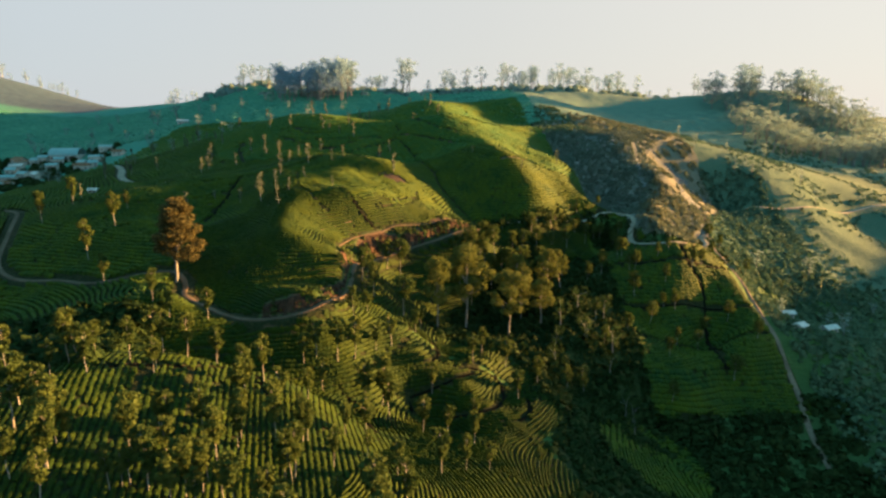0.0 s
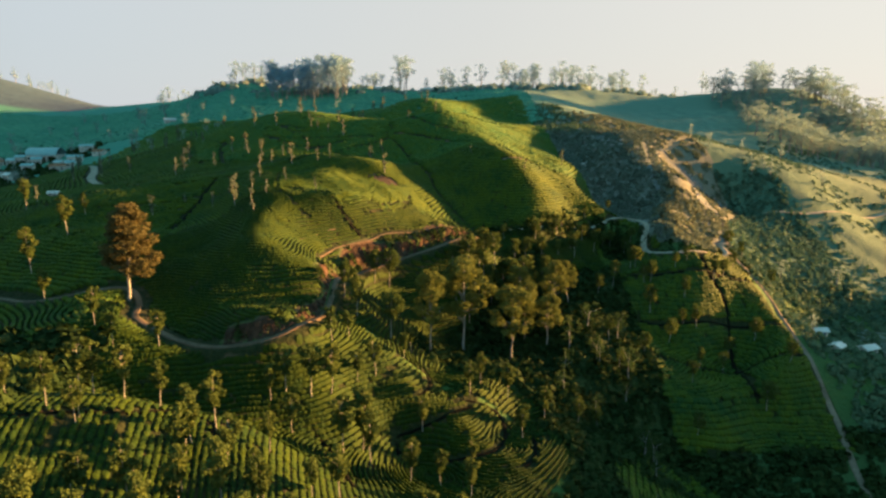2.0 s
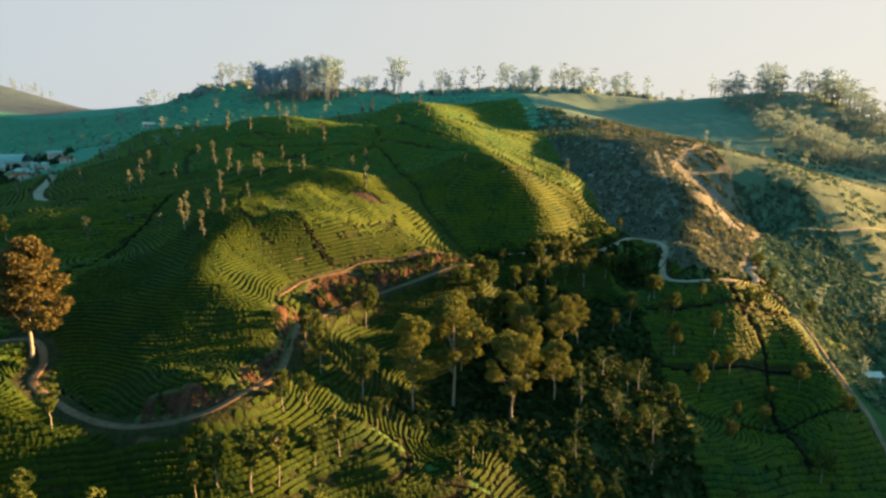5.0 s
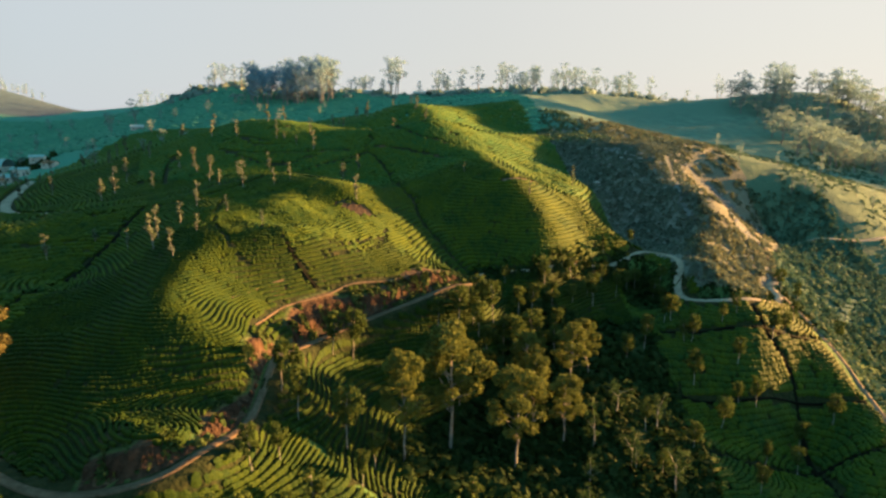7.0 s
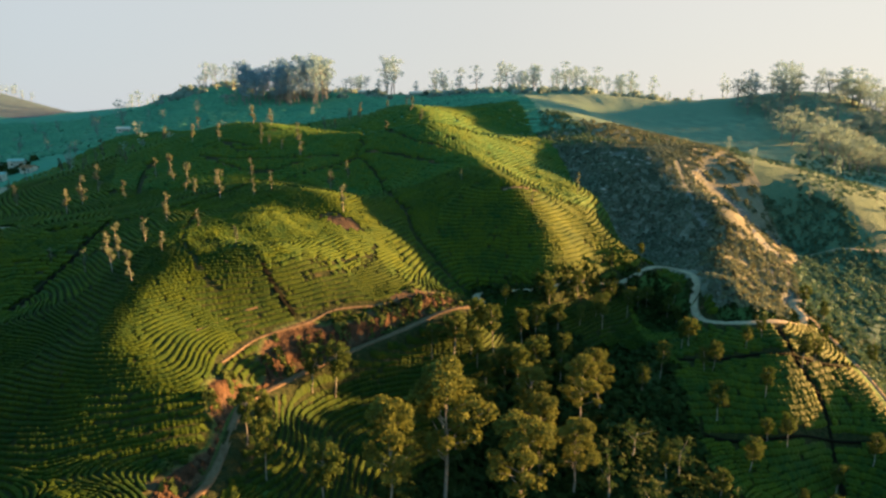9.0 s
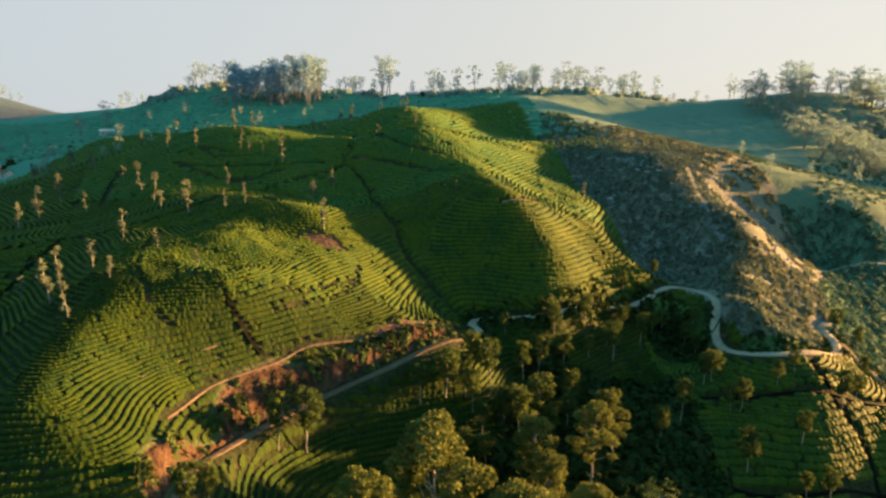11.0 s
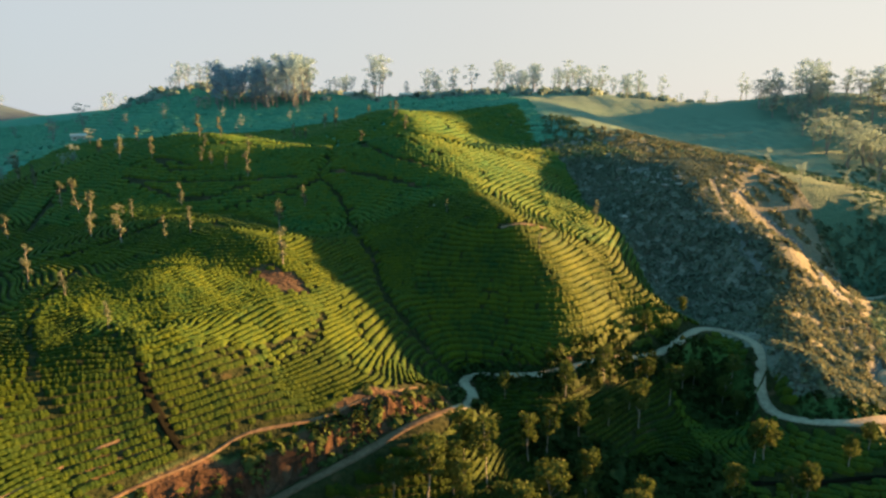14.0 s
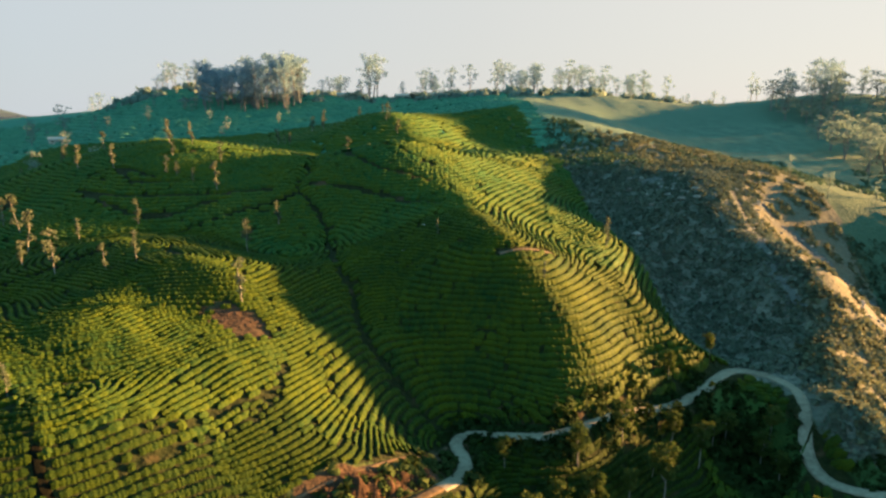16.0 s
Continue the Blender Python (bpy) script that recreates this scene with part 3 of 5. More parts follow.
SPUR = resample([(-19, 153.5), (-12.8, 150.7), (-7.8, 147.5), (-2.7, 147), (3.8, 143.8), (10.6, 142.6), (15.3, 142.7)])
EROSION = resample([(109, 308), (113, 301), (117, 297), (123, 296), (131, 297)])
EROSION = np.vstack([EROSION, resample([(112, 302), (106, 288), (103, 274), (101, 264), (110, 268)])])
SCAR = resample([(101, 318), (105, 311), (109, 306), (112, 302)])
SCREE = resample([(93.7, 313.5), (89.2, 291.8), (84.2, 270.1), (84.5, 260.3)])


# ---- ground ----
def spread_axis(lo, hi, fine, a, b):
    core = np.arange(a, b + fine, fine)
    up, step = [b + fine], fine
    while up[-1] < hi:
        step = min(step * 1.09, 160)
        up.append(up[-1] + step)
    down, step = [a - fine], fine
    while down[-1] > lo:
        step = min(step * 1.09, 160)
        down.append(down[-1] - step)
    return np.r_[down[::-1], core, up]


GX, GY = spread_axis(-4200, 4200, 1.5, -130, 170), spread_axis(-1500, 4600, 1.5, 66, 330)
gx, gy = [a.ravel() for a in np.meshgrid(GX, GY)]
gz = height(gx, gy)
nx, ny = len(GX), len(GY)
ii = (np.arange(ny - 1)[:, None] * nx + np.arange(nx - 1)[None]).ravel()
ground_mesh = bpy.data.meshes.new("ground")
quads = np.c_[ii, ii + 1, ii + nx + 1, ii + nx]
ground_mesh.vertices.add(len(gx))
ground_mesh.vertices.foreach_set("co", np.c_[gx, gy, gz].ravel().astype(np.float32))
ground_mesh.loops.add(quads.size)
ground_mesh.loops.foreach_set("vertex_index", quads.ravel().astype(np.int32))
ground_mesh.polygons.add(len(quads))
ground_mesh.polygons.foreach_set("loop_start", np.arange(0, quads.size, 4, dtype=np.int32))
ground_mesh.polygons.foreach_set("use_smooth", np.ones(len(quads), bool))
ground_mesh.update(calc_edges=True)
kinds = tea_kind(gx, gy)
road_d = distance(gx, gy, ROAD_WEST)[0]
covers = {
    "shaded_tea_soil": ((kinds > 0) & (kinds < 7)) | (kinds > 8),
    "scrub": in_scrub(gx, gy) | ((gx > 48) & (gx < 118) & (gy > 338) & (gy < 400)),
    "hazed_hill": (gx < -360) & (gy > 668),
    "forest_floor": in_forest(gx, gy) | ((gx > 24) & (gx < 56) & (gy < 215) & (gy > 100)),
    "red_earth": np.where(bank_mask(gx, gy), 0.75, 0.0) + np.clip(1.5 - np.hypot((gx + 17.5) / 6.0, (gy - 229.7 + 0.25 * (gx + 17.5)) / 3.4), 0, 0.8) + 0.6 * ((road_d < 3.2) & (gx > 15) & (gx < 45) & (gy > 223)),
    "dry_grass": (in_scrub(gx, gy) & (gx > arete(gy))) | ((gx > 92) & (gx < 118) & (gy > 338) & (gy < 400)),
    "east_grass": (gx > 98) & (gy > 236),
    "pale_earth": (distance(gx, gy, EROSION)[0] < 2.6 + 1.3 * np.sin(0.7 * gx) * np.sin(0.6 * gy)) | (distance(gx, gy, SCAR)[0] < 1.5 + 0.8 * np.sin(0.9 * gy)) | (distance(gx, gy, SCREE)[0] < 1.2 + 1.2 * np.sin(0.8 * gy) * np.sin(1.3 * gx)) | (np.hypot((gx - 76) / 7, (gy - 328) / 4) < 0.6 + 0.4 * np.sin(1.1 * gx) * np.sin(0.9 * gy)) | (np.hypot((gx - 100) / 5, (gy - 247) / 7) < 1) & (gx > 97),
    # both pasture masks spread the haze tint with distance
    "hazed_pasture": np.clip((gx - 20) / 80, 0, 1) * (gy > 375),
    "hazed_far_pasture": gy + 0.55 * np.maximum(-gx, 0) > 375,
}
for key, v in covers.items():
    at = ground_mesh.attributes.new(key, "FLOAT", "POINT")
    at.data.foreach_set("value", np.asarray(v, np.float32))
ground_mesh.materials.append(M_GROUND)
ground = tagged(new("ground", ground_mesh), "rolling green hill ground of tea slopes, scrub and bare red earth", "ground", kind="structure")


def ribbon(name, line, width, material, label, lift=0.2):
    """A road or path laid on its bench, with a low crown, worn wheel lines and its own thickness."""
    t = np.gradient(line, axis=0)
    t /= np.linalg.norm(t, axis=1)[:, None] + 1e-9
    side = np.c_[-t[:, 1], t[:, 0]]
    rnd = np.random.default_rng(len(line))
    wide = width * (0.5 + 0.05 * smoothed(rnd.normal(size=len(line)), 2))
    zc = smoothed(height(line[:, 0], line[:, 1]), 1)
    verts, prof = [], ((-1.0, -0.35), (-0.97, 0.0), (-0.5, -0.02), (0.0, 0.05), (0.5, -0.02), (0.97, 0.0), (1.0, -0.35))
    for u, h in prof:
        q = line + side * (u * wide)[:, None]
        verts.append(np.c_[q, zc + lift + h])
    verts = np.stack(verts, 1).reshape(-1, 3)
    k = len(prof)
    faces = [(i * k + j, i * k + j + 1, (i + 1) * k + j + 1, (i + 1) * k + j) for i in range(len(line) - 1) for j in range(k - 1)]
    me = bpy.data.meshes.new(name)
    me.from_pydata(verts.tolist(), [], [f[::-1] for f in faces])
    me.materials.append(material)
    for p in me.polygons:
        p.use_smooth = True
    return tagged(new(name, me), label, "drain" if name == "drain" else "road" if width > 1.8 else "path", kind="structure")


turn_off = int(np.hypot(ROAD_WEST[:, 0] - 11, ROAD_WEST[:, 1] - 212).argmin())
ribbon("road", ROAD_WEST[:turn_off + 1], 1.35, M_DIRT, "narrow brown dirt road below the tea bank")
ribbon("road", ROAD_WEST[turn_off:], 2.1, M_ROAD, "narrow pale worn road winding round the tea hills")
ribbon("path", resample([(103.5, 243.5), (106, 252), (109, 262), (112, 274), (115, 288), (117, 297)]), 1.0, M_DIRT, "eroded track below the scrub hill", 0.1)
ribbon("road", ROAD_EAST, 2.9, M_ROAD, "pale dusty road crossing the far scrub slope")
ribbon("road", ROAD_VILLAGE, 3.0, M_ROAD, "narrow grey lane towards the village")
ribbon("path", PATH_BANK, 0.5, M_DIRT, "trodden earth path along the top of the red bank", 0.1)
ribbon("path", PATH_RIDGE, 1.5, M_PATH, "straight pale footpath down the grassy ridge", 0.12)
ribbon("path", resample([(50.9, 146), (47, 139), (43.5, 133), (40.9, 129.4)]), 0.9, M_PATH, "pale path between small terraces", 0.12)
# drains are flat strips on the slope, blackened in place of shaded troughs
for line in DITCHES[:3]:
    ribbon("drain", line, 1.1, M_DRAIN, "near-black strip for a shaded drain down the tea slope", 0.12)
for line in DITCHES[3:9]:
    ribbon("drain", line, 0.8, M_DRAIN, "near-black strip for a shaded drain between tea plots", 0.12)
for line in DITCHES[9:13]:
    ribbon("drain", line, 1.0, M_DRAIN, "near-black strip for a shaded drain between tea plots", 0.12)
ribbon("path", resample([(-36, 178.5), (-34.3, 181.5), (-31.3, 186.9), (-26.6, 191.8)]), 0.45, M_DIRT, "narrow bare earth track between tea rows", 0.12)
ribbon("path", PATH_HILL, 0.9, M_PATH, "short bare footpath across the tea hill", 0.12)


def road_bank():
    """The raw cut above the dirt road: gouged, uneven earth between the road's edge and the path on top."""
    keep = [i for i in range(1, len(ROAD_WEST) - 1) if -40 < ROAD_WEST[i, 0] < 15 and ROAD_WEST[i, 1] < 221 and ROAD_WEST[i, 1] > 131]
    line = resample(ROAD_WEST[keep][::3], 0.4)
    t = np.gradient(line, axis=0)
    t /= np.linalg.norm(t, axis=1)[:, None]
    side = np.c_[-t[:, 1], t[:, 0]]
    rows = np.linspace(0, 1, 13)
    run = np.arange(len(line)) * 0.4
    reach = 3.4 + 1.2 * np.sin(0.35 * line[:, 1]) + 1.5 * (line[:, 1] > 178)
    rnd = np.random.default_rng(3)
    grid = []
    for v in rows:
        q = line + side * (1.15 + (reach - 1.15) * v)[:, None]
        rough = 0.30 * np.sin(1.3 * run + 4 * v) * np.sin(0.47 * run + 1.0) + 0.22 * np.sin(2.9 * run - 5 * v) + 0.10 * rnd.normal(size=len(line))
        lift = 0.06 + (0.28 + rough) * math.sin(math.pi * v)
        grid.append(np.c_[q, height(q[:, 0], q[:, 1]) + np.maximum(lift, -0.05) + 0.02])
    verts = np.stack(grid, 1).reshape(-1, 3)
    k = len(rows)
    faces = [(i * k + j, (i + 1) * k + j, (i + 1) * k + j + 1, i * k + j + 1) for i in range(len(line) - 1) for j in range(k - 1)]
    me = bpy.data.meshes.new("bank")
    me.from_pydata(verts.tolist(), [], faces)
    me.materials.append(M_BANK)
    return tagged(new("bank", me), "raw red earth bank cut above the dirt road", "bank", kind="structure")


road_bank()


# ---- joined vegetation ----
def hedges(x, y, yaw, long, wide, tall, rnd):
    """Many short hedge lengths as one vertex and face array: flat-topped, round-ended, uneven; each follows the slope under it."""
    n = len(x)
    e = 0.4
    zx = (height(x + e, y) - height(x - e, y)) / (2 * e)
    zy = (height(x, y + e) - height(x, y - e)) / (2 * e)
    z0 = height(x, y)
    tpl = []
    for u, k, h in ((-0.5, 0.62, 0.78), (0.0, 1.0, 1.0), (0.5, 0.62, 0.78)):
        tpl += [(u, -0.46 * k, -0.3), (u, -0.38 * k, 0.80 * h), (u, 0.0, 1.0 * h), (u, 0.38 * k, 0.80 * h), (u, 0.46 * k, -0.3)]
    tpl = np.array(tpl)
    k = len(tpl)
    v = np.repeat(tpl[None], n, 0) * (1 + rnd.uniform(-1, 1, (n, k, 3)) * (0.2, 0.22, 0.10))
    u, w = v[..., 0] * long[:, None], v[..., 1] * wide[:, None]
    c, s = np.cos(yaw)[:, None], np.sin(yaw)[:, None]
    dx, dy = c * u - s * w, s * u + c * w
    out = np.stack([x[:, None] + dx, y[:, None] + dy, z0[:, None] + zx[:, None] * dx + zy[:, None] * dy + v[..., 2] * tall[:, None]], -1)
    f = [(r * 5 + j, r * 5 + j + 5, r * 5 + j + 6, r * 5 + j + 1) for r in range(2) for j in range(4)]
    faces = (np.array(f)[None] + (np.arange(n) * k)[:, None, None]).reshape(-1, 4)
    return out.reshape(-1, 3), faces


def joined(name, verts, faces, material, label, category, smooth=True, kind="stuff"):
    me = bpy.data.meshes.new(name)
    me.vertices.add(len(verts))
    me.vertices.foreach_set("co", verts.astype(np.float32).ravel())
    me.loops.add(faces.size)
    me.loops.foreach_set("vertex_index", faces.astype(np.int32).ravel())
    me.polygons.add(len(faces))
    me.polygons.foreach_set("loop_start", np.arange(0, faces.size, faces.shape[1], dtype=np.int32))
    me.polygons.foreach_set("use_smooth", np.full(len(faces), smooth))
    me.update(calc_edges=True)
    me.materials.append(material)
    return tagged(new(name, me), label, category, kind=kind)


def tea_rows(number, box, rise, along, rnd, full=1.0):
    """Bushes on contour lines: points slide along the slope to the nearest row level; one bush a cell."""
    x0, x1, y0, y1 = box
    step = along * 0.5
    px, py = [a.ravel() for a in np.meshgrid(np.arange(x0, x1, step), np.arange(y0, y1, step))]
    px = px + rnd.uniform(-0.2, 0.2, len(px))
    py = py + rnd.uniform(-0.2, 0.2, len(py))
    keep = tea_kind(px, py) == number
    px, py = px[keep], py[keep]
    e = 1.0
    for _ in range(2):
        z = plain_height(px, py)
        zx = (plain_height(px + e, py) - plain_height(px - e, py)) / (2 * e)
        zy = (plain_height(px, py + e) - plain_height(px, py - e)) / (2 * e)
        g = np.hypot(zx, zy) + 1e-6
        if _ == 0:
            dz = rise * 2.0 ** np.round(np.log2(np.maximum(g, 0.04) / 0.42))
        level = np.round(z / dz) * dz
        px, py = px + (level - z) * zx / g ** 2, py + (level - z) * zy / g ** 2
    yaw = np.arctan2(zx, -zy)
    cell = np.c_[np.round(level / (rise / 8)), np.round(px / along), np.round(py / along)].astype(int)
    _, first = np.unique(cell, axis=0, return_index=True)
    px, py, yaw, gap = px[first], py[first], yaw[first], (dz / g)[first]
    ok = clear_of_lines(px, py) & (distance(px, py, ROAD_WEST)[0] > 2.6) & (tea_kind(px, py) == number) & (rnd.random(len(px)) > 0.05)
    px, py, yaw, gap = px[ok], py[ok], yaw[ok], gap[ok]
    gap = np.clip(gap, 0.8, 2.0 * along)
    n = len(px)
    return px, py, yaw, along * rnd.uniform(1.25, 1.8, n), gap * rnd.uniform(0.70, 0.86, n) * full, (0.72 + 0.12 * rnd.random(n)) * min(1.6, along / 0.95)


def straight_rows(number, box, turn, gap, along, rnd):
    """Bushes on parallel lines that run down the slope, each line with its own slight bend."""
    x0, x1, y0, y1 = box
    c, s = math.cos(radians(turn)), math.sin(radians(turn))
    u, v = [a.ravel() for a in np.meshgrid(np.arange(-160, 160, along), np.arange(-160, 160, gap))]
    u = u + rnd.uniform(-0.3, 0.3, len(u)) * along
    v = v + 1.6 * np.sin(0.045 * u + 0.02 * v) + rnd.uniform(-0.06, 0.06, len(v))
    px, py = 0.5 * (x0 + x1) + c * u - s * v, 0.5 * (y0 + y1) + s * u + c * v
    px, py = px[tea_kind(px, py) == number], py[tea_kind(px, py) == number]
    ok = clear_of_lines(px, py) & (rnd.random(len(px)) > 0.05)
    px, py = px[ok], py[ok]
    n = len(px)
    return px, py, np.full(n, radians(turn)) + rnd.normal(0, 0.06, n), along * rnd.uniform(1.2, 1.7, n), gap * rnd.uniform(0.84, 1.02, n), 0.34 + 0.18 * rnd.random(n)


rnd = np.random.default_rng(7)
FIELDS = [
    (1, (-92, 20, 126, 275), 0.42, 0.75, M_TEA, "rows of clipped tea bushes curving round the main hill"),
    (2, (-24, 74, 220, 275), 0.42, 0.85, M_TEA, "rows of clipped tea bushes on the second hill"),
    # 9 is partly a darker plot; on 3 and 10 the colour replaces shade
    (9, (-92, 10, 126, 226), 0.38, 0.64, M_TEA_DARKENED, "rows of darker mature tea bushes on the lower hill"),
    (3, (-80, 64, 28, 242), 0.36, 0.8, M_TEA_DARKENED, "rows of clipped tea bushes on the lower spur"),
    (10, (-80, 0, 28, 120), 101.0, 0.8, M_TEA_DARKENED, "straight rows of clipped tea bushes on the near crest"),
    (4, (-205, -64, 110, 346), 0.55, 1.1, M_TEA, "rows of clipped tea bushes on the shaded west slope"),
    (5, (34, 98, 116, 236), 0.47, 0.95, M_TEA, "blocks of clipped tea bushes on the valley flank"),
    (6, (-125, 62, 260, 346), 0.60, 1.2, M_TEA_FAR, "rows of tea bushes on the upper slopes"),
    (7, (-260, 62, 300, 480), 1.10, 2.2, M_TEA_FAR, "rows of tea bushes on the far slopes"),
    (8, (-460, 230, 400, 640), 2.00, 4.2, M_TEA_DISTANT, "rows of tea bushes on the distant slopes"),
]
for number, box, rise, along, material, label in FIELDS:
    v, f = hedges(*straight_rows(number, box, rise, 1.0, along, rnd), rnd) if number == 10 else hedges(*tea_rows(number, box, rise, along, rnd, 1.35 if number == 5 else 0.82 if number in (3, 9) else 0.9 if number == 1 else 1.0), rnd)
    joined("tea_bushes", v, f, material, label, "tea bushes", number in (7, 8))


def scatter(box, count, inside, rnd, gap=3.2):
    x, y = rnd.uniform(box[0], box[1], count), rnd.uniform(box[2], box[3], count)
    ok = inside(x, y) & clear_of_lines(x, y, 0.3) & (distance(x, y, ROAD_WEST)[0] > gap) & (distance(x, y, ROAD_EAST)[0] > gap)
    return x[ok], y[ok]


def shrubs(name, box, count, inside, size, material, label, category, sprays=26, gap=3.2):
    """Loose bushes: each a half-shell of bent leaf sprays of its own size and lean."""
    x, y = scatter(box, count, inside, rnd, gap)
    n = len(x)
    s = size * rnd.uniform(0.45, 1.5, n) ** 1.3
    d = rnd.normal(size=(n, sprays, 3))
    d /= np.linalg.norm(d, axis=2)[..., None]
    d[..., 2] = np.abs(d[..., 2])
    c = d * rnd.uniform(0.35, 0.62, (n, sprays, 1)) * s[:, None, None] * np.stack([rnd.uniform(0.8, 1.5, n), rnd.uniform(0.8, 1.5, n), rnd.uniform(0.7, 1.5, n)], -1)[:, None]
    e = 0.5
    zx = (height(x + e, y) - height(x - e, y))[:, None] / (2 * e)
    zy = (height(x, y + e) - height(x, y - e))[:, None] / (2 * e)
    c[..., 2] += height(x, y)[:, None] + zx * c[..., 0] + zy * c[..., 1]
    c[..., 0] += x[:, None]
    c[..., 1] += y[:, None]
    a = rnd.normal(size=d.shape) + 0.2 * d
    a -= d * (a * d).sum(2)[..., None] * 0.7
    a /= np.linalg.norm(a, axis=2)[..., None]
    b = np.cross(d, a)
    b /= np.linalg.norm(b, axis=2)[..., None] + 1e-6
    k = (s[:, None] * rnd.uniform(0.22, 0.42, (n, sprays)))[..., None]
    v = np.stack([c - a * k, c + b * k * 0.8 - d * k * 0.3, c + a * k, c - b * k * 0.8 - d * k * 0.3], 2).reshape(-1, 3)
    i = np.arange(n * sprays)[:, None] * 4
    f = np.vstack([i + [0, 1, 2], i + [0, 2, 3]])
    joined(name, v, f, material, label, category, False)


shrubs("scrub", (52, 140, 216, 352), 15000, lambda x, y: in_scrub(x, y) & (x < arete(y) + 2) & (distance(x, y, SCREE)[0] > 1.0) & (np.hypot((x - 76) / 7, (y - 328) / 4) > 0.5), 1.0, M_SHRUB, "dark grey-green scrub covering the steep hill", "scrub", 9, 1.7)
shrubs("tufts", (72, 140, 216, 352), 9500, lambda x, y: in_scrub(x, y) & (x > arete(y)) & (distance(x, y, EROSION)[0] > 1.6) & (distance(x, y, SCAR)[0] > 2.0) & ((y < 262) | (np.sin(0.7 * x + np.sin(0.31 * y)) * np.sin(0.5 * y + np.sin(0.4 * x)) > 0.12)), 1.15, M_DRYSHRUB, "tan dry grass and bushes on the sunny side", "scrub", 12)
shrubs("scrub", (100, 270, 120, 430), 9000, lambda x, y: ((x > cliff_line(y) + 1) | (y > 352)) & (np.sin(0.09 * x + 1.1 * np.sin(0.05 * y)) * np.sin(0.08 * y + np.sin(0.06 * x)) > -0.1), 1.1, M_BRACKEN, "green bracken and grass tufts on the far slope", "scrub", 12)
shrubs("scrub", (104, 155, 225, 312), 2600, lambda x, y: x > cliff_line(y) - 1, 1.3, M_BRACKEN, "green bracken below the eroded slope", "scrub", 10, 2.0)
shrubs("scrub", (40, 130, 345, 440), 2800, lambda x, y: (x > 45) & (x < 84 - 0.1 * (y - 345)), 1.3, M_VALLEY, "green scrub in the hollow behind the hills", "scrub", 11)
shrubs("tufts", (78, 130, 345, 420), 2200, lambda x, y: (x > 84 - 0.1 * (y - 345)) & (np.sin(0.5 * x + np.sin(0.3 * y)) * np.sin(0.4 * y) > -0.3), 1.2, M_DRYSHRUB, "tan dry grass and bushes along the hill crest", "scrub", 11)
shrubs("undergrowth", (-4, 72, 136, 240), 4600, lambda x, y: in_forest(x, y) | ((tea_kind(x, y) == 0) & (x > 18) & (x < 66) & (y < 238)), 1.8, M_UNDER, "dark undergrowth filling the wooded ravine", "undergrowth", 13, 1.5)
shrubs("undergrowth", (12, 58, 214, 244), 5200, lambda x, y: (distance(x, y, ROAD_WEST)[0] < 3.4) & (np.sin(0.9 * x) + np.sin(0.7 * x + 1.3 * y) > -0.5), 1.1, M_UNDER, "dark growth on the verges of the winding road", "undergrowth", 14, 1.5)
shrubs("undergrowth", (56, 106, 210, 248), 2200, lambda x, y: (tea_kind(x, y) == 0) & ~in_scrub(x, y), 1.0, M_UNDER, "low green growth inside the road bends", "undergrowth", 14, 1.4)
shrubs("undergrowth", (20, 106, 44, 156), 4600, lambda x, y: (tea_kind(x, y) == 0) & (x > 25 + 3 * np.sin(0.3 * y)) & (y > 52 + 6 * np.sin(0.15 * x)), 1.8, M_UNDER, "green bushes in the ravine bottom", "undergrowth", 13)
shrubs("undergrowth", (98, 180, 100, 240), 4200, lambda x, y: x > 101, 1.7, M_VALLEY, "bushes below the grassy ridge", "undergrowth", 14)
shrubs("undergrowth", (-345, -195, 300, 445), 700, lambda x, y: x < -195 - 0.2 * (y - 300), 3.0, M_UNDER, "dark garden bushes between the village houses", "undergrowth", 24)
shrubs("thicket", (-112, -60, 96, 132), 600, lambda x, y: y < 128, 2.6, M_UNDER, "thicket of leafy shrubs beside the road", "thicket", 44)
shrubs("bank_plants", (-42, 18, 130, 224), 6000, lambda x, y: bank_mask(x, y) & ((np.sin(1.1 * x) * np.sin(0.9 * y) > 0.22) | (y > 196)), 1.1, M_WEED, "weeds clinging to the red road bank", "weeds", 18, 1.6)
shrubs("ridge_bushes", (-240, 340, 600, 668), 420, lambda x, y: y > 596, 5.0, M_WOOD, "low bushes along the ridge top", "bushes", 24)


# ---- trees ----
def part(name, verts, faces, material, parent, label="", smooth=False):
    me = bpy.data.meshes.new(name)
    me.from_pydata([tuple(v) for v in verts], [], [tuple(f) for f in faces])
    me.materials.append(material)
    if smooth:
        for p in me.polygons:
            p.use_smooth = True
    ob = new(name, me)
    ob.parent = parent
    if label:
        ob["label"] = label
    return ob


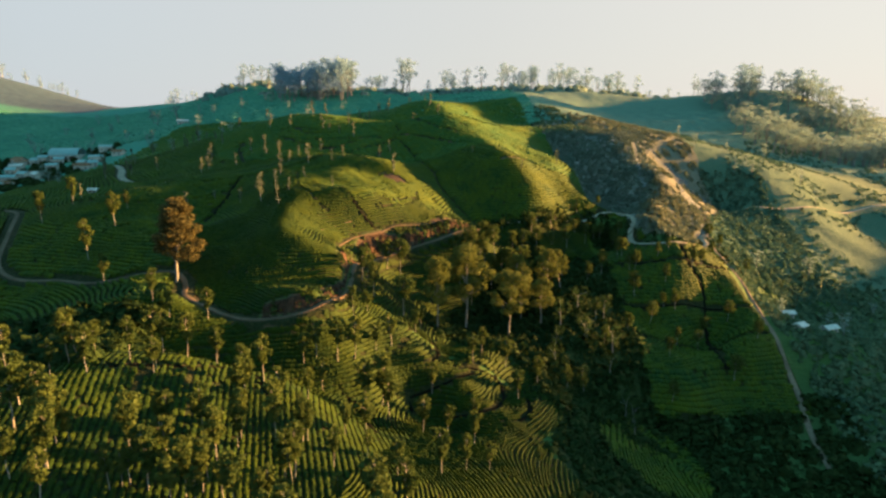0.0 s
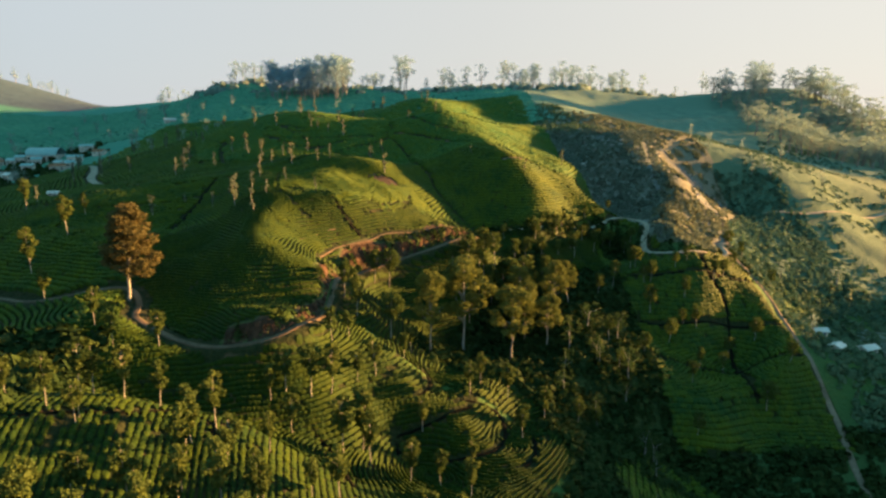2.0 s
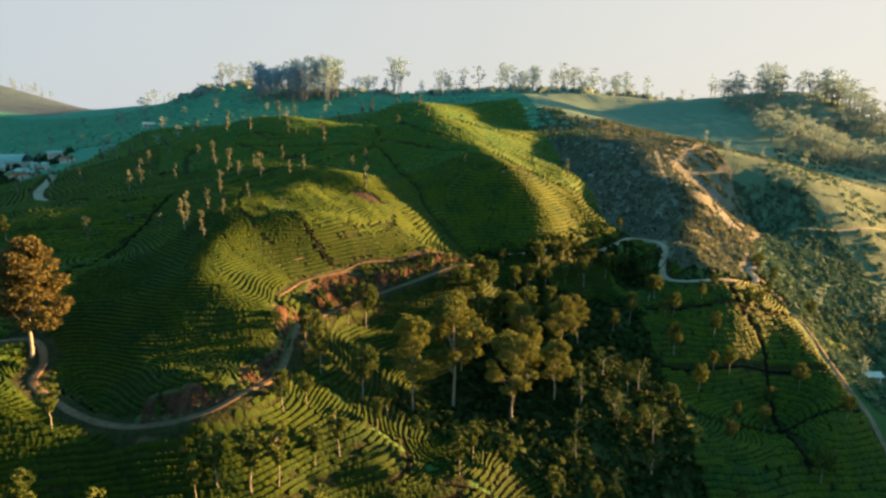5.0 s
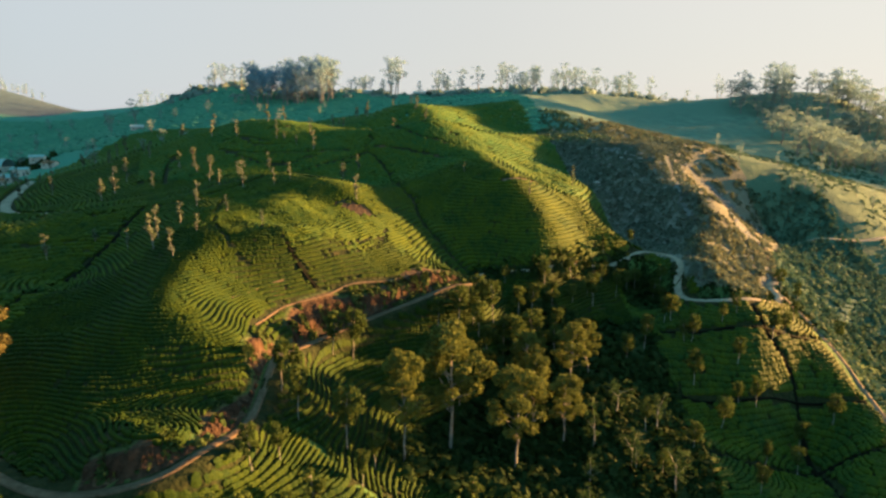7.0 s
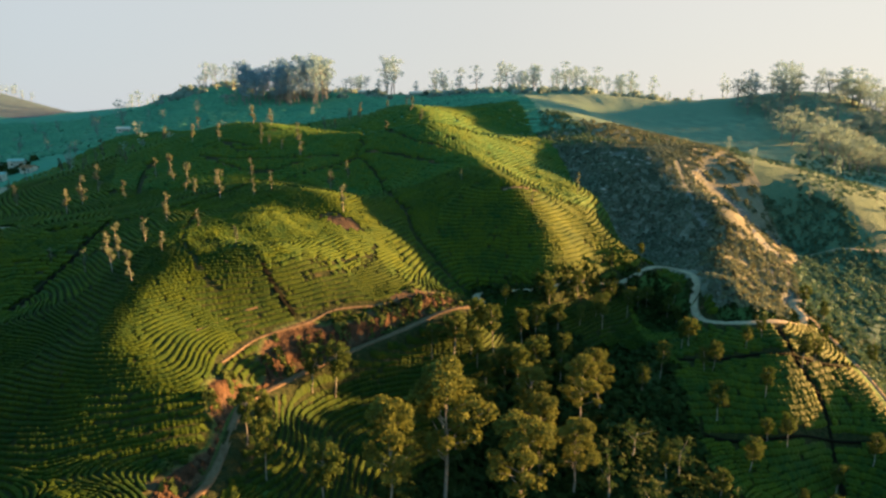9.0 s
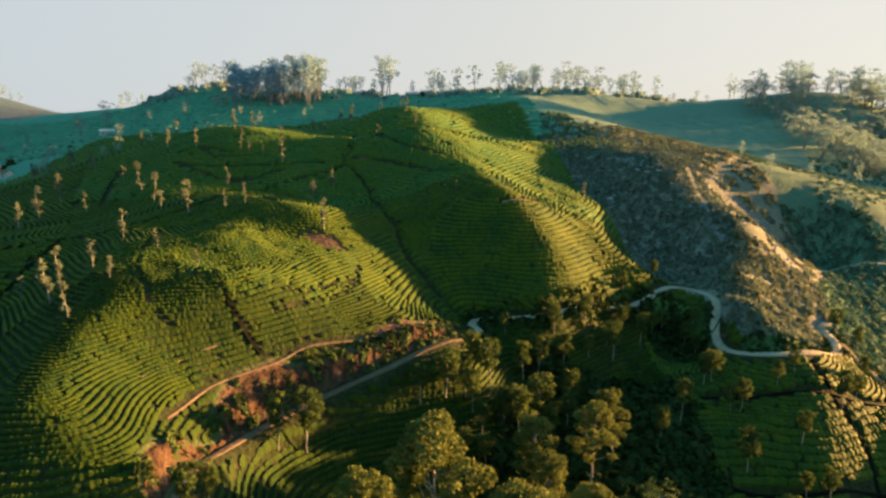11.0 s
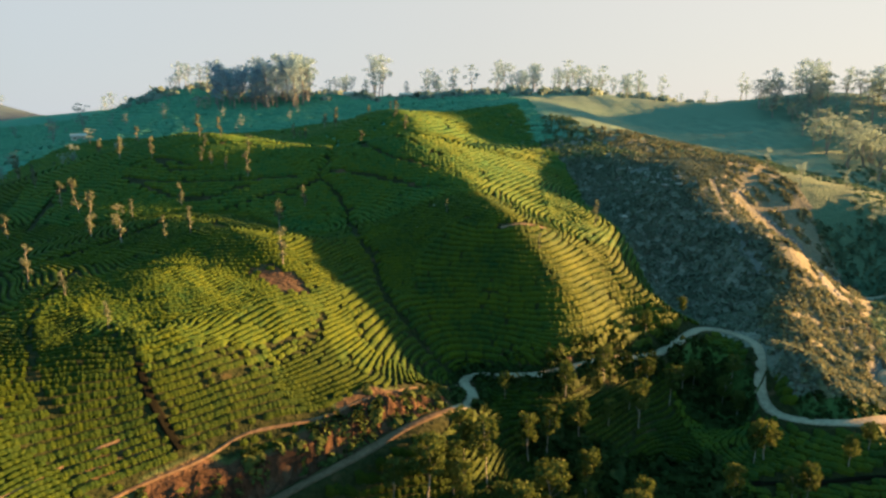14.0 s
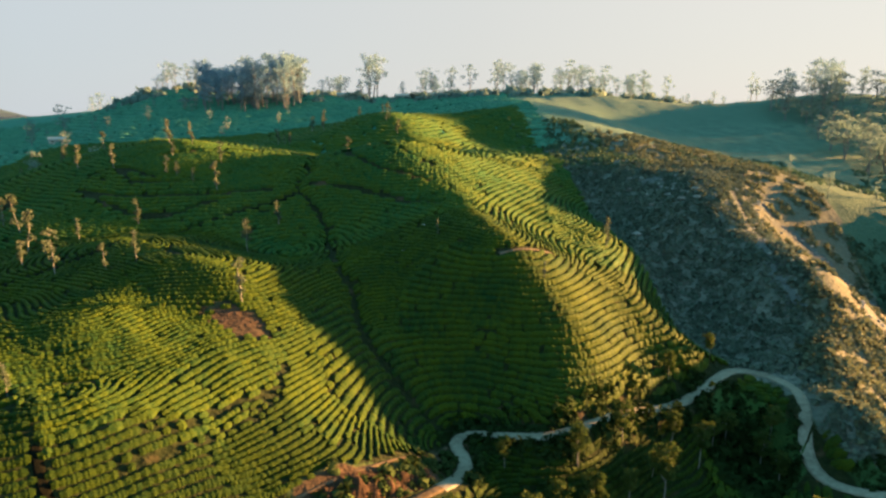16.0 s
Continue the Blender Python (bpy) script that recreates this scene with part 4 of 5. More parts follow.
def limb(p, q, r0, r1, sides=6, bend=0.0, rnd=None, steps=4):
    """A tapered, slightly crooked stem from p to q."""
    p, q = np.array(p, float), np.array(q, float)
    d = (q - p) / np.linalg.norm(q - p)
    a = np.cross(d, (0.3, 0.9, 0.1))
    a /= np.linalg.norm(a)
    b = np.cross(d, a)
    off = rnd.normal(0, bend, (steps + 1, 2)) if rnd is not None else np.zeros((steps + 1, 2))
    off[0] = 0
    verts, faces = [], []
    for i in range(steps + 1):
        u = i / steps
        c = p + (q - p) * u + a * off[i, 0] + b * off[i, 1]
        r = r0 + (r1 - r0) * u
        for j in range(sides):
            t = 2 * math.pi * j / sides
            verts.append(c + r * (math.cos(t) * a + math.sin(t) * b))
    for i in range(steps):
        for j in range(sides):
            k = (j + 1) % sides
            faces.append((i * sides + j, i * sides + k, (i + 1) * sides + k, (i + 1) * sides + j))
    faces.append(tuple(steps * sides + j for j in range(sides)))
    return verts, faces


def merge(pieces):
    verts, faces = [], []
    for v, f in pieces:
        k = len(verts)
        verts += list(v)
        faces += [tuple(i + k for i in q) for q in f]
    return verts, faces


def leaves(clumps, count, size, rnd, droop=0.3, inner=0.45):
    """Bent leaf sprays round clump centres (centre, radius), thickest at the clump's shell."""
    verts, faces = [], []
    total = sum(r ** 2 for _, r in clumps)
    for c, r in clumps:
        for _ in range(max(4, int(count * r ** 2 / total))):
            d = rnd.normal(size=3)
            d /= np.linalg.norm(d)
            p = np.array(c) + d * r * rnd.uniform(inner, 1.05) * np.array((1, 1, 0.8))
            a = rnd.normal(size=3) + d * 0.6
            a[2] -= droop
            a /= np.linalg.norm(a)
            b = np.cross(a, rnd.normal(size=3))
            b /= np.linalg.norm(b) + 1e-6
            n = np.cross(a, b)
            s = size * rnd.uniform(0.6, 1.4)
            k = len(verts)
            verts += [p - a * s * 0.6, p + b * s * 0.42 - n * s * 0.12, p + a * s * 0.7, p - b * s * 0.42 - n * s * 0.12]
            faces += [(k, k + 1, k + 2), (k, k + 2, k + 3)]
    return verts, faces


def stem(pieces, material, tree, label):
    """The trunk, and each limb as a part of its own."""
    part("trunk", *pieces[0], material, tree, label, True)
    for p in pieces[1:]:
        part("limb", *p, material, tree, "", True)


def silver_oak(seed, label):
    """Slender planted shade tree: thin pale stem, narrow crown of loose clumps; built 10 m high."""
    r = np.random.default_rng(seed)
    tree = new("silver_oak")
    top = np.array((r.normal(0, 0.25), r.normal(0, 0.25), 9.3))
    pieces = [limb((0, 0, -0.6), top, 0.115, 0.025, 7, 0.08, r, 6)]
    clumps = []
    for k in range(20):
        u = r.uniform(0.0, 1.0)
        z = 4.3 + 5.0 * u
        wide = 1.45 * math.sin(math.pi * min(1, 0.22 + 0.78 * (1 - u))) ** 0.8 + 0.2
        t = r.uniform(0, 6.28)
        d = wide * r.uniform(0.35, 1.0)
        c = (top[0] * z / 9.3 + d * math.cos(t), top[1] * z / 9.3 + d * math.sin(t), z)
        clumps.append((c, r.uniform(0.45, 0.85)))
        if k % 2 == 0:
            pieces.append(limb((top[0] * (z - 1) / 9.3, top[1] * (z - 1) / 9.3, z - 0.9), c, 0.05, 0.015, 5, 0.03, r, 2))
    clumps.append(((top[0], top[1], 9.5), 0.6))
    stem(pieces, M_BARK, tree, "thin pale grey trunk")
    part("crown", *leaves(clumps, 1700, 0.33, r), M_OAK, tree)
    return tagged(tree, label, "tree", "planted shade trees")


def round_oak(seed, label):
    """Lopped shade tree: bare pale stem under a full, rounded crown; built 10 m high."""
    r = np.random.default_rng(seed + 31)
    tree = new("shade_tree")
    top = np.array((r.normal(0, 0.3), r.normal(0, 0.3), 8.6))
    pieces, clumps = [limb((0, 0, -0.6), top, 0.13, 0.03, 7, 0.10, r, 6)], []
    for k in range(26):
        t, u = 2.4 * k + r.normal(0, 0.4), (k + r.uniform(0, 1)) / 26
        z = 4.6 + 5.0 * u
        d = 2.0 * math.sin(math.pi * (0.17 + 0.68 * u)) ** 0.6 * r.uniform(0.3, 1.0)
        c = (top[0] * z / 8.6 + d * math.cos(t), top[1] * z / 8.6 + d * math.sin(t), z)
        clumps.append((c, r.uniform(0.45, 0.9)))
        if k % 3 == 0:
            pieces.append(limb((top[0] * (z - 1.3) / 8.6, top[1] * (z - 1.3) / 8.6, z - 1.3), c, 0.05, 0.015, 5, 0.03, r, 2))
    stem(pieces, M_BARK, tree, "bare pale trunk")
    part("crown", *leaves(clumps, 1500, 0.34, r), M_OAK, tree)
    return tagged(tree, label, "tree", "rounded shade trees")


def eucalyptus(seed, label, leaf=None, low=8.4, spread=4.4, count=34):
    """Tall forest tree: long bare white stem, heavy clumped crown; built 20 m high."""
    r = np.random.default_rng(seed)
    tree = new("eucalyptus_tree")
    top = np.array((r.normal(0, 0.5), r.normal(0, 0.5), 18.5))
    pieces = [limb((0, 0, -1.0), top, 0.25, 0.05, 8, 0.12, r, 8)]
    clumps = []
    for k in range(count):
        u = (k + r.uniform(0, 1)) / count
        z = low + (19.2 - low) * u
        wide = spread * (math.sin(math.pi * (0.16 + 0.78 * u)) ** 0.75 if low > 7 else (1.03 - u) ** 0.65)
        t = 2.4 * k + r.normal(0, 0.5)
        d = wide * r.uniform(0.3, 1.0)
        c = (top[0] * z / 18.5 + d * math.cos(t), top[1] * z / 18.5 + d * math.sin(t), z)
        clumps.append((c, r.uniform(0.75, 1.5)))
        if k % 2 == 0:
            pieces.append(limb((top[0] * (z - 2.4) / 18.5, top[1] * (z - 2.4) / 18.5, z - 2.4), c, 0.11, 0.03, 5, 0.08, r, 3))
    stem(pieces, M_BARK, tree, "tall smooth white trunk")
    part("crown", *leaves(clumps, 165 * count, 0.37, r, 0.7, 0.68), leaf or M_EUC, tree)
    return tagged(tree, label, "tree", "tall ravine trees")


def thin_tree(seed, label):
    """Lopped narrow tree on the open tea slope: bare stem with a column of rusty leaf; built 8 m high."""
    r = np.random.default_rng(seed)
    tree = new("lopped_tree")
    top = np.array((r.normal(0, 0.3), r.normal(0, 0.3), 7.4))
    pieces = [limb((0, 0, -0.6), top, 0.13, 0.03, 6, 0.08, r, 5)]
    clumps = []
    for k in range(13):
        z = r.uniform(2.2, 7.7)
        t, d = r.uniform(0, 6.28), r.uniform(0.1, 0.75)
        c = (top[0] * z / 7.4 + d * math.cos(t), top[1] * z / 7.4 + d * math.sin(t), z)
        clumps.append((c, r.uniform(0.35, 0.7)))
        if k % 2:
            pieces.append(limb((top[0] * (z - 0.6) / 7.4, top[1] * (z - 0.6) / 7.4, z - 0.6), c, 0.04, 0.012, 4, 0.02, r, 2))
    stem(pieces, M_BARK, tree, "thin pale lopped trunk")
    part("crown", *leaves(clumps, 400, 0.30, r), M_DRY, tree)
    return tagged(tree, label, "tree", "lopped slope trees")


def grove_tree(seed, label, leaf=None, name="ridge_tree", group="ridge trees"):
    """Ridge-top gum: forked stem and a broad, uneven, airy crown; built 20 m high."""
    r = np.random.default_rng(seed)
    tree = new(name)
    lean = (r.normal(0, 0.6), r.normal(0, 0.6))
    pieces, clumps = [limb((0, 0, -2.0), (*lean, 12), 0.36, 0.16, 6, 0.15, r, 4)], []
    for k in range(30):
        t, u = 2.4 * k + r.normal(0, 0.4), r.uniform(0, 1)
        z = 5.6 + 14.0 * u ** 0.8
        d = r.uniform(0.4, 5.2) * math.sin(math.pi * (0.16 + 0.66 * u)) ** 0.7
        c = (lean[0] + d * math.cos(t), lean[1] + d * math.sin(t), z)
        clumps.append((c, r.uniform(0.8, 1.5)))
        if k % 9 == 0:
            pieces.append(limb((lean[0] * 0.6, lean[1] * 0.6, max(4.0, min(11.5, z - 3.5))), c, 0.14, 0.03, 4, 0.1, r, 2))
    stem(pieces, M_BROWN_BARK, tree, "")
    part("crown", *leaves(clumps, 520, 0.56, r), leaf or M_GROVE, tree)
    return tagged(tree, label, "tree", group)


def lone_tree(seed, label):
    return eucalyptus(seed + 9, label, M_RUSTY, 6.6, 4.3, 66)


def ravine_tree(seed, label):
    return grove_tree(seed + 70, label, M_RAVINE, "ravine_tree", "ravine trees")


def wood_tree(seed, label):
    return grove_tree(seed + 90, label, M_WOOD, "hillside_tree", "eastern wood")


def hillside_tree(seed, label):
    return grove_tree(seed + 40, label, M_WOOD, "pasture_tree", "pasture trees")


STOCK = {}


def plant(maker, kinds, built, x, y, tall, label, rnd, girth=1.0):
    """Sets one tree: the first of each kind is built, the rest are copies."""
    seed = int(rnd.integers(kinds)) + 11
    s = tall / built
    sx = s * girth * rnd.uniform(0.88, 1.15)
    m = (Matrix.Translation((x, y, float(height(np.array([x]), np.array([y]))[0]))) @ Matrix.Rotation(rnd.uniform(0, 6.28), 4, "Z")
         @ Matrix.Rotation(rnd.normal(0, 0.025), 4, "X") @ Matrix.Diagonal((sx, sx, s, 1)))
    same = (maker, seed)
    if same not in STOCK:
        STOCK[same] = maker(seed, label)
        STOCK[same].matrix_basis = m
        return STOCK[same]
    first = STOCK[same]
    keep = first.matrix_basis.copy()
    first.matrix_basis = Matrix.Identity(4)
    made = copy_thing(first, m)
    first.matrix_basis = keep
    made["label"] = label
    return made


rnd = np.random.default_rng(21)
OAK_LABEL = "slender silver oak with a loose green crown among tea rows"
CREST_OAKS = [(-59.7, 102.3, 6.3), (-52.9, 100.5, 7.8), (-52.0, 107.0, 8.6), (-51.0, 108.4, 8.0), (-47.2, 109.9, 8.5), (-42.2, 110.5, 7.2), (-32.8, 107.8, 8.9), (-35.1, 101.3, 6.4),
              (-62.2, 93.6, 5.5), (-59.5, 80.1, 11.8), (-52.0, 74.6, 8.2), (-43.5, 80.2, 10.1), (-26.7, 92.3, 9.9), (-24.8, 107.5, 6.2), (-37.3, 91.8, 5.4), (-42.6, 75.3, 5.8), (-37.7, 77.2, 6.3),
              (-33.0, 80.0, 6.9), (-31.9, 89.8, 6.6), (-21.9, 93.9, 6.6), (-66.6, 90.6, 5.4), (-52.3, 80.4, 5.0)]
SPUR_OAKS = [(9.6, 147.9, 7.0), (15.7, 147.8, 7.8), (17.2, 134.8, 7.2), (22.8, 142.6, 7.6), (31.0, 146.6, 7.0), (35.9, 149.0, 6.6), (-27.0, 127.5, 8.2), (-22.6, 128.4, 9.7), (-19.3, 130.4, 9.9),
             (-29.6, 125.8, 6.6), (-15.2, 136.5, 6.7), (-12.0, 139.4, 7.7), (-6.8, 147.4, 5.6), (-15.9, 121.4, 10.8), (-13.0, 123.6, 11.4), (-2.4, 133.5, 7.1), (-7.0, 89.3, 6.6), (-16.9, 88.5, 7.2),
             (-0.1, 97.7, 8.6), (4.2, 102.9, 7.3), (8.7, 105.4, 6.0), (18.6, 110.8, 4.9), (-12.4, 94.4, 4.7)]
WEST_OAKS = [(-91.5, 158.9, 10.8), (-81.0, 146.1, 7.5), (-62.9, 131.4, 7.3), (-58.0, 127.8, 6.1), (-50.5, 129.8, 7.1), (-92.5, 176.0, 9.8), (-116.4, 197.7, 9.1), (-118.4, 184.4, 9.2), (-96.4, 191.6, 6.2)]
ROAD_OAKS = [(4.2, 194.4, 6.4), (8.7, 196.0, 9.0), (12.4, 198.3, 7.0), (16.6, 200.7, 9.9), (21.0, 218.0, 5.1), (23.7, 209.1, 7.8), (27.0, 211.4, 7.4), (26.0, 201.2, 10.7), (32.5, 213.8, 7.1),
             (38.4, 218.0, 5.4), (32.2, 206.7, 8.0), (21.2, 195.2, 9.9), (14.7, 192.4, 6.7), (44.1, 220.0, 9.0), (52.1, 228.1, 7.3), (63.2, 230.7, 6.6), (59.9, 211.4, 6.7), (62.0, 204.0, 5.5),
             (59.1, 234.6, 5.9), (43.1, 222.7, 4.1), (-12.7, 182.6, 9.8), (-16.3, 180.2, 8.5), (-17.5, 155.0, 9.1), (-20.8, 140.6, 7.0), (-18.0, 144.5, 5.5), (-10.2, 155.3, 10.2), (-19.8, 161.5, 6.5)]
EAST_OAKS = [(63.7, 203.7, 6.6), (61.3, 211.9, 7.0), (64.3, 227.0, 5.5), (61.0, 193.9, 8.2), (63.6, 184.5, 7.0), (72.2, 188.1, 6.8), (71.6, 196.7, 6.4), (82.5, 203.6, 7.2), (86.4, 205.6, 5.8), (72.5, 208.0, 5.2),
             (76.7, 210.0, 5.0), (69.0, 189.6, 4.6), (88.2, 186.4, 6.8), (79.6, 183.2, 6.4), (53.8, 174.8, 6.0), (74.8, 175.1, 6.2), (63.9, 167.5, 5.8), (44.6, 176.3, 6.2), (45.1, 167.0, 5.2), (79.8, 161.7, 7.6),
             (60.6, 154.4, 6.4), (93, 214, 5.5), (101, 236, 6.5), (104, 232, 6.0), (90.5, 172.0, 6.0), (69.0, 176.0, 5.4), (107.8, 218.7, 6.0), (66.0, 233.6, 5.4), (56.6, 233.4, 5.6), (48.4, 229.6, 5.2),
             (39.0, 224.6, 6.2), (31.2, 218.8, 6.4), (51.4, 240.8, 4.6), (61.4, 247.8, 4.4)]
for spots, label, girth in ((CREST_OAKS, OAK_LABEL, 1.0), (SPUR_OAKS, OAK_LABEL, 1.05), (WEST_OAKS, "slender silver oak on the shaded west slope", 0.95),
                            (ROAD_OAKS, "rounded shade tree with bare trunk below the winding road", 1.05), (EAST_OAKS, "rounded shade tree on the valley tea blocks", 1.1)):
    for x, y, tall in spots:
        plant(round_oak if spots in (ROAD_OAKS, EAST_OAKS) else silver_oak, 5, 10.0, x, y, tall * 1.08, label, rnd, girth)

BIG = [(-1.5, 161.2, 20.2, 1.0), (6.6, 171.7, 25.0, 1.2), (18.0, 165.1, 19.4, 1.3), (22.0, 184.0, 16.0, 1.1), (31.0, 184.0, 15.0, 1.2), (37.0, 192.0, 13.0, 1.2), (22.6, 176.5, 16.0, 1.1), (28.0, 172.0, 14.0, 1.1)]
for x, y, tall, girth in BIG:
    plant(eucalyptus, 3, 20.0, x, y, tall, "tall eucalyptus with golden crown and white trunk in the ravine", rnd, girth)
plant(lone_tree, 1, 20.0, -64.7, 148.2, 20.6, "large lone rusty-leaved tree with white trunk beside the road", rnd, 1.4)

SLOPE_TREES = [(-56.4, 195.1, 8.4), (-57.6, 200.5, 7.7), (-48.9, 187.1, 6.4), (-54.3, 205.2, 6.3), (-56.9, 221.6, 6.9), (-93.2, 244.8, 7.5), (-80.6, 197.0, 7.2), (-75.0, 206.5, 4.0),
               (-64.7, 200.4, 5.2), (-98.9, 272.3, 9.0), (-83.3, 256.8, 5.9), (-83.4, 277.7, 7.2), (-74.3, 269.5, 8.8), (-67.6, 260.8, 8.5), (-59.4, 246.3, 5.5), (-51.0, 241.7, 7.8),
               (-41.8, 240.3, 5.2), (-38.1, 242.8, 5.2), (-46.8, 214.6, 4.9), (-49.1, 200.5, 4.7), (-36.1, 206.0, 4.3), (-33.7, 399.7, 10.0), (-8.5, 398.3, 8.1), (-82.7, 308.2, 7.7),
               (49.0, 275.6, 7.2), (-47.5, 294.8, 4.6), (-103.4, 300.3, 6.4), (-118.0, 205.5, 5.7), (-93.3, 253.0, 9.4), (-18, 233.5, 7.5), (30.5, 246, 4.0), (12, 262, 3.4)]
for x, y, tall in SLOPE_TREES:
    plant(thin_tree, 5, 8.0, x, y, tall, "thin lopped tree with rusty leaf column among tea", rnd, 1.0)

for k in range(46):
    x, y = float(rnd.uniform(-190, 0)), float(rnd.uniform(262, 430))
    plant(thin_tree, 5, 8.0, x, y, float(rnd.uniform(4.5, 8.5)), "thin lopped tree with rusty leaf column among tea", rnd, 1.0)
for k in range(40):
    x, y = float(rnd.uniform(-80, -4)), float(rnd.uniform(72, 104))
    plant(silver_oak, 5, 10.0, x, y, float(rnd.uniform(6, 10.5)), OAK_LABEL, rnd, 1.05)
for k in range(24):
    x, y = float(rnd.uniform(-68, -20)), float(rnd.uniform(68, 86))
    plant(silver_oak, 5, 10.0, x, y, float(rnd.uniform(6, 10)), OAK_LABEL, rnd, 1.1)
for k in range(7):
    x, y = float(rnd.uniform(-26, 8)), float(rnd.uniform(118, 162))
    if clear_of_lines(np.array([x]), np.array([y]))[0] and x + 0.3 * (y - 118) > -20:
        plant(silver_oak, 5, 10.0, x, y, float(rnd.uniform(6, 10)), OAK_LABEL, rnd, 1.05)
for k in range(5):
    x, y = float(rnd.uniform(-30, 14)), float(rnd.uniform(94, 128))
    plant(silver_oak, 5, 10.0, x, y, float(rnd.uniform(5, 9)), OAK_LABEL, rnd, 1.05)

FAR_TREES = [(-252.8, 564.8, 16.7), (-196.9, 434.1, 9.1), (-225.3, 457.9, 8.1), (-233.9, 567.6, 19.0), (-316.9, 593.7, 10.5), (-237.3, 536.8, 15), (-330.6, 513.1, 11.6), (-180, 400, 8.0), (-150, 395, 9.0),
             (-300, 470, 10.0), (-280, 390, 9.0), (-215, 340, 9.0), (-190, 305, 8.0), (-170, 280, 7.0), (-225, 300, 8.5), (-255, 345, 9.0), (-120, 350, 8.0), (-140, 330, 7.0)]
for x, y, tall in FAR_TREES:
    plant(hillside_tree, 5, 20.0, x, y, tall, "dark round tree on the distant pasture", rnd, 1.2)


for k in range(34):
    x, y = float(rnd.uniform(-340, -70)), float(rnd.uniform(400, 600))
    plant(hillside_tree, 5, 20.0, x, y, float(rnd.uniform(5, 11)), "dark round tree on the distant pasture", rnd, 1.3)


def ridge_grove(count, x0, x1, y0, y1, lo, hi, label, girth=1.0, maker=grove_tree):
    for _ in range(count):
        plant(maker, 5, 20.0, float(rnd.uniform(x0, x1)), float(rnd.uniform(y0, y1)), float(rnd.uniform(lo, hi)), label, rnd, girth)


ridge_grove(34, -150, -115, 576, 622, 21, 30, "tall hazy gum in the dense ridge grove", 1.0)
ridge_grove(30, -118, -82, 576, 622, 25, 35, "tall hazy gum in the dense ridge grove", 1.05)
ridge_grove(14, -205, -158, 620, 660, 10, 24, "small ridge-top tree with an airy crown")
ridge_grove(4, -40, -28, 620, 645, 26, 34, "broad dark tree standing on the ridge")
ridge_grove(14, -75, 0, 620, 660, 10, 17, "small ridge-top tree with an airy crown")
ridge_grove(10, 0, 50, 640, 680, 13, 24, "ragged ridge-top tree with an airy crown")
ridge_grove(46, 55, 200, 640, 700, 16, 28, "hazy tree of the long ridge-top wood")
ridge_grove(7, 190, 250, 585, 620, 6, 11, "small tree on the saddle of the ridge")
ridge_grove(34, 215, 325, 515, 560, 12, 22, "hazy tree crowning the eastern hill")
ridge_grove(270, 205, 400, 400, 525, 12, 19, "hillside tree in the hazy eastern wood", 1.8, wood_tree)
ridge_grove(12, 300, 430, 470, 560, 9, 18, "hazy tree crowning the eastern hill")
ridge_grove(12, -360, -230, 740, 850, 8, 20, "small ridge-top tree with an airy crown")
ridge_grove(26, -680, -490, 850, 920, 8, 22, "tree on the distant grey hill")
ridge_grove(14, 104, 190, 180, 250, 5, 9, "leafy tree on the scrubby valley side", 1.3, hillside_tree)
ridge_grove(10, 115, 190, 300, 345, 6, 10, "leafy tree on the scrubby far slope", 0.9, hillside_tree)


# ---- houses ----
def block(x0, x1, y0, y1, z0, z1):
    v = [(x, y, z) for z in (z0, z1) for x, y in ((x0, y0), (x1, y0), (x1, y1), (x0, y1))]
    return v, [(3, 2, 1, 0), (4, 5, 6, 7), (0, 1, 5, 4), (1, 2, 6, 5), (2, 3, 7, 6), (3, 0, 4, 7)]


def gable(w, d, z, rise, over, thick):
    """A pitched roof slab pair with eaves."""
    x, y = w / 2 + over, d / 2 + over
    drop = rise * over / (d / 2)
    out = []
    for s in (-1, 1):
        lo = [(-x, s * y, z - drop), (x, s * y, z - drop), (x, 0, z + rise), (-x, 0, z + rise)]
        v = lo + [(a, b, c + thick) for a, b, c in lo]
        f = [(0, 1, 2, 3), (7, 6, 5, 4), (0, 4, 5, 1), (1, 5, 6, 2), (2, 6, 7, 3), (3, 7, 4, 0)]
        out.append((v, f if s < 0 else [q[::-1] for q in f]))
    return merge(out)


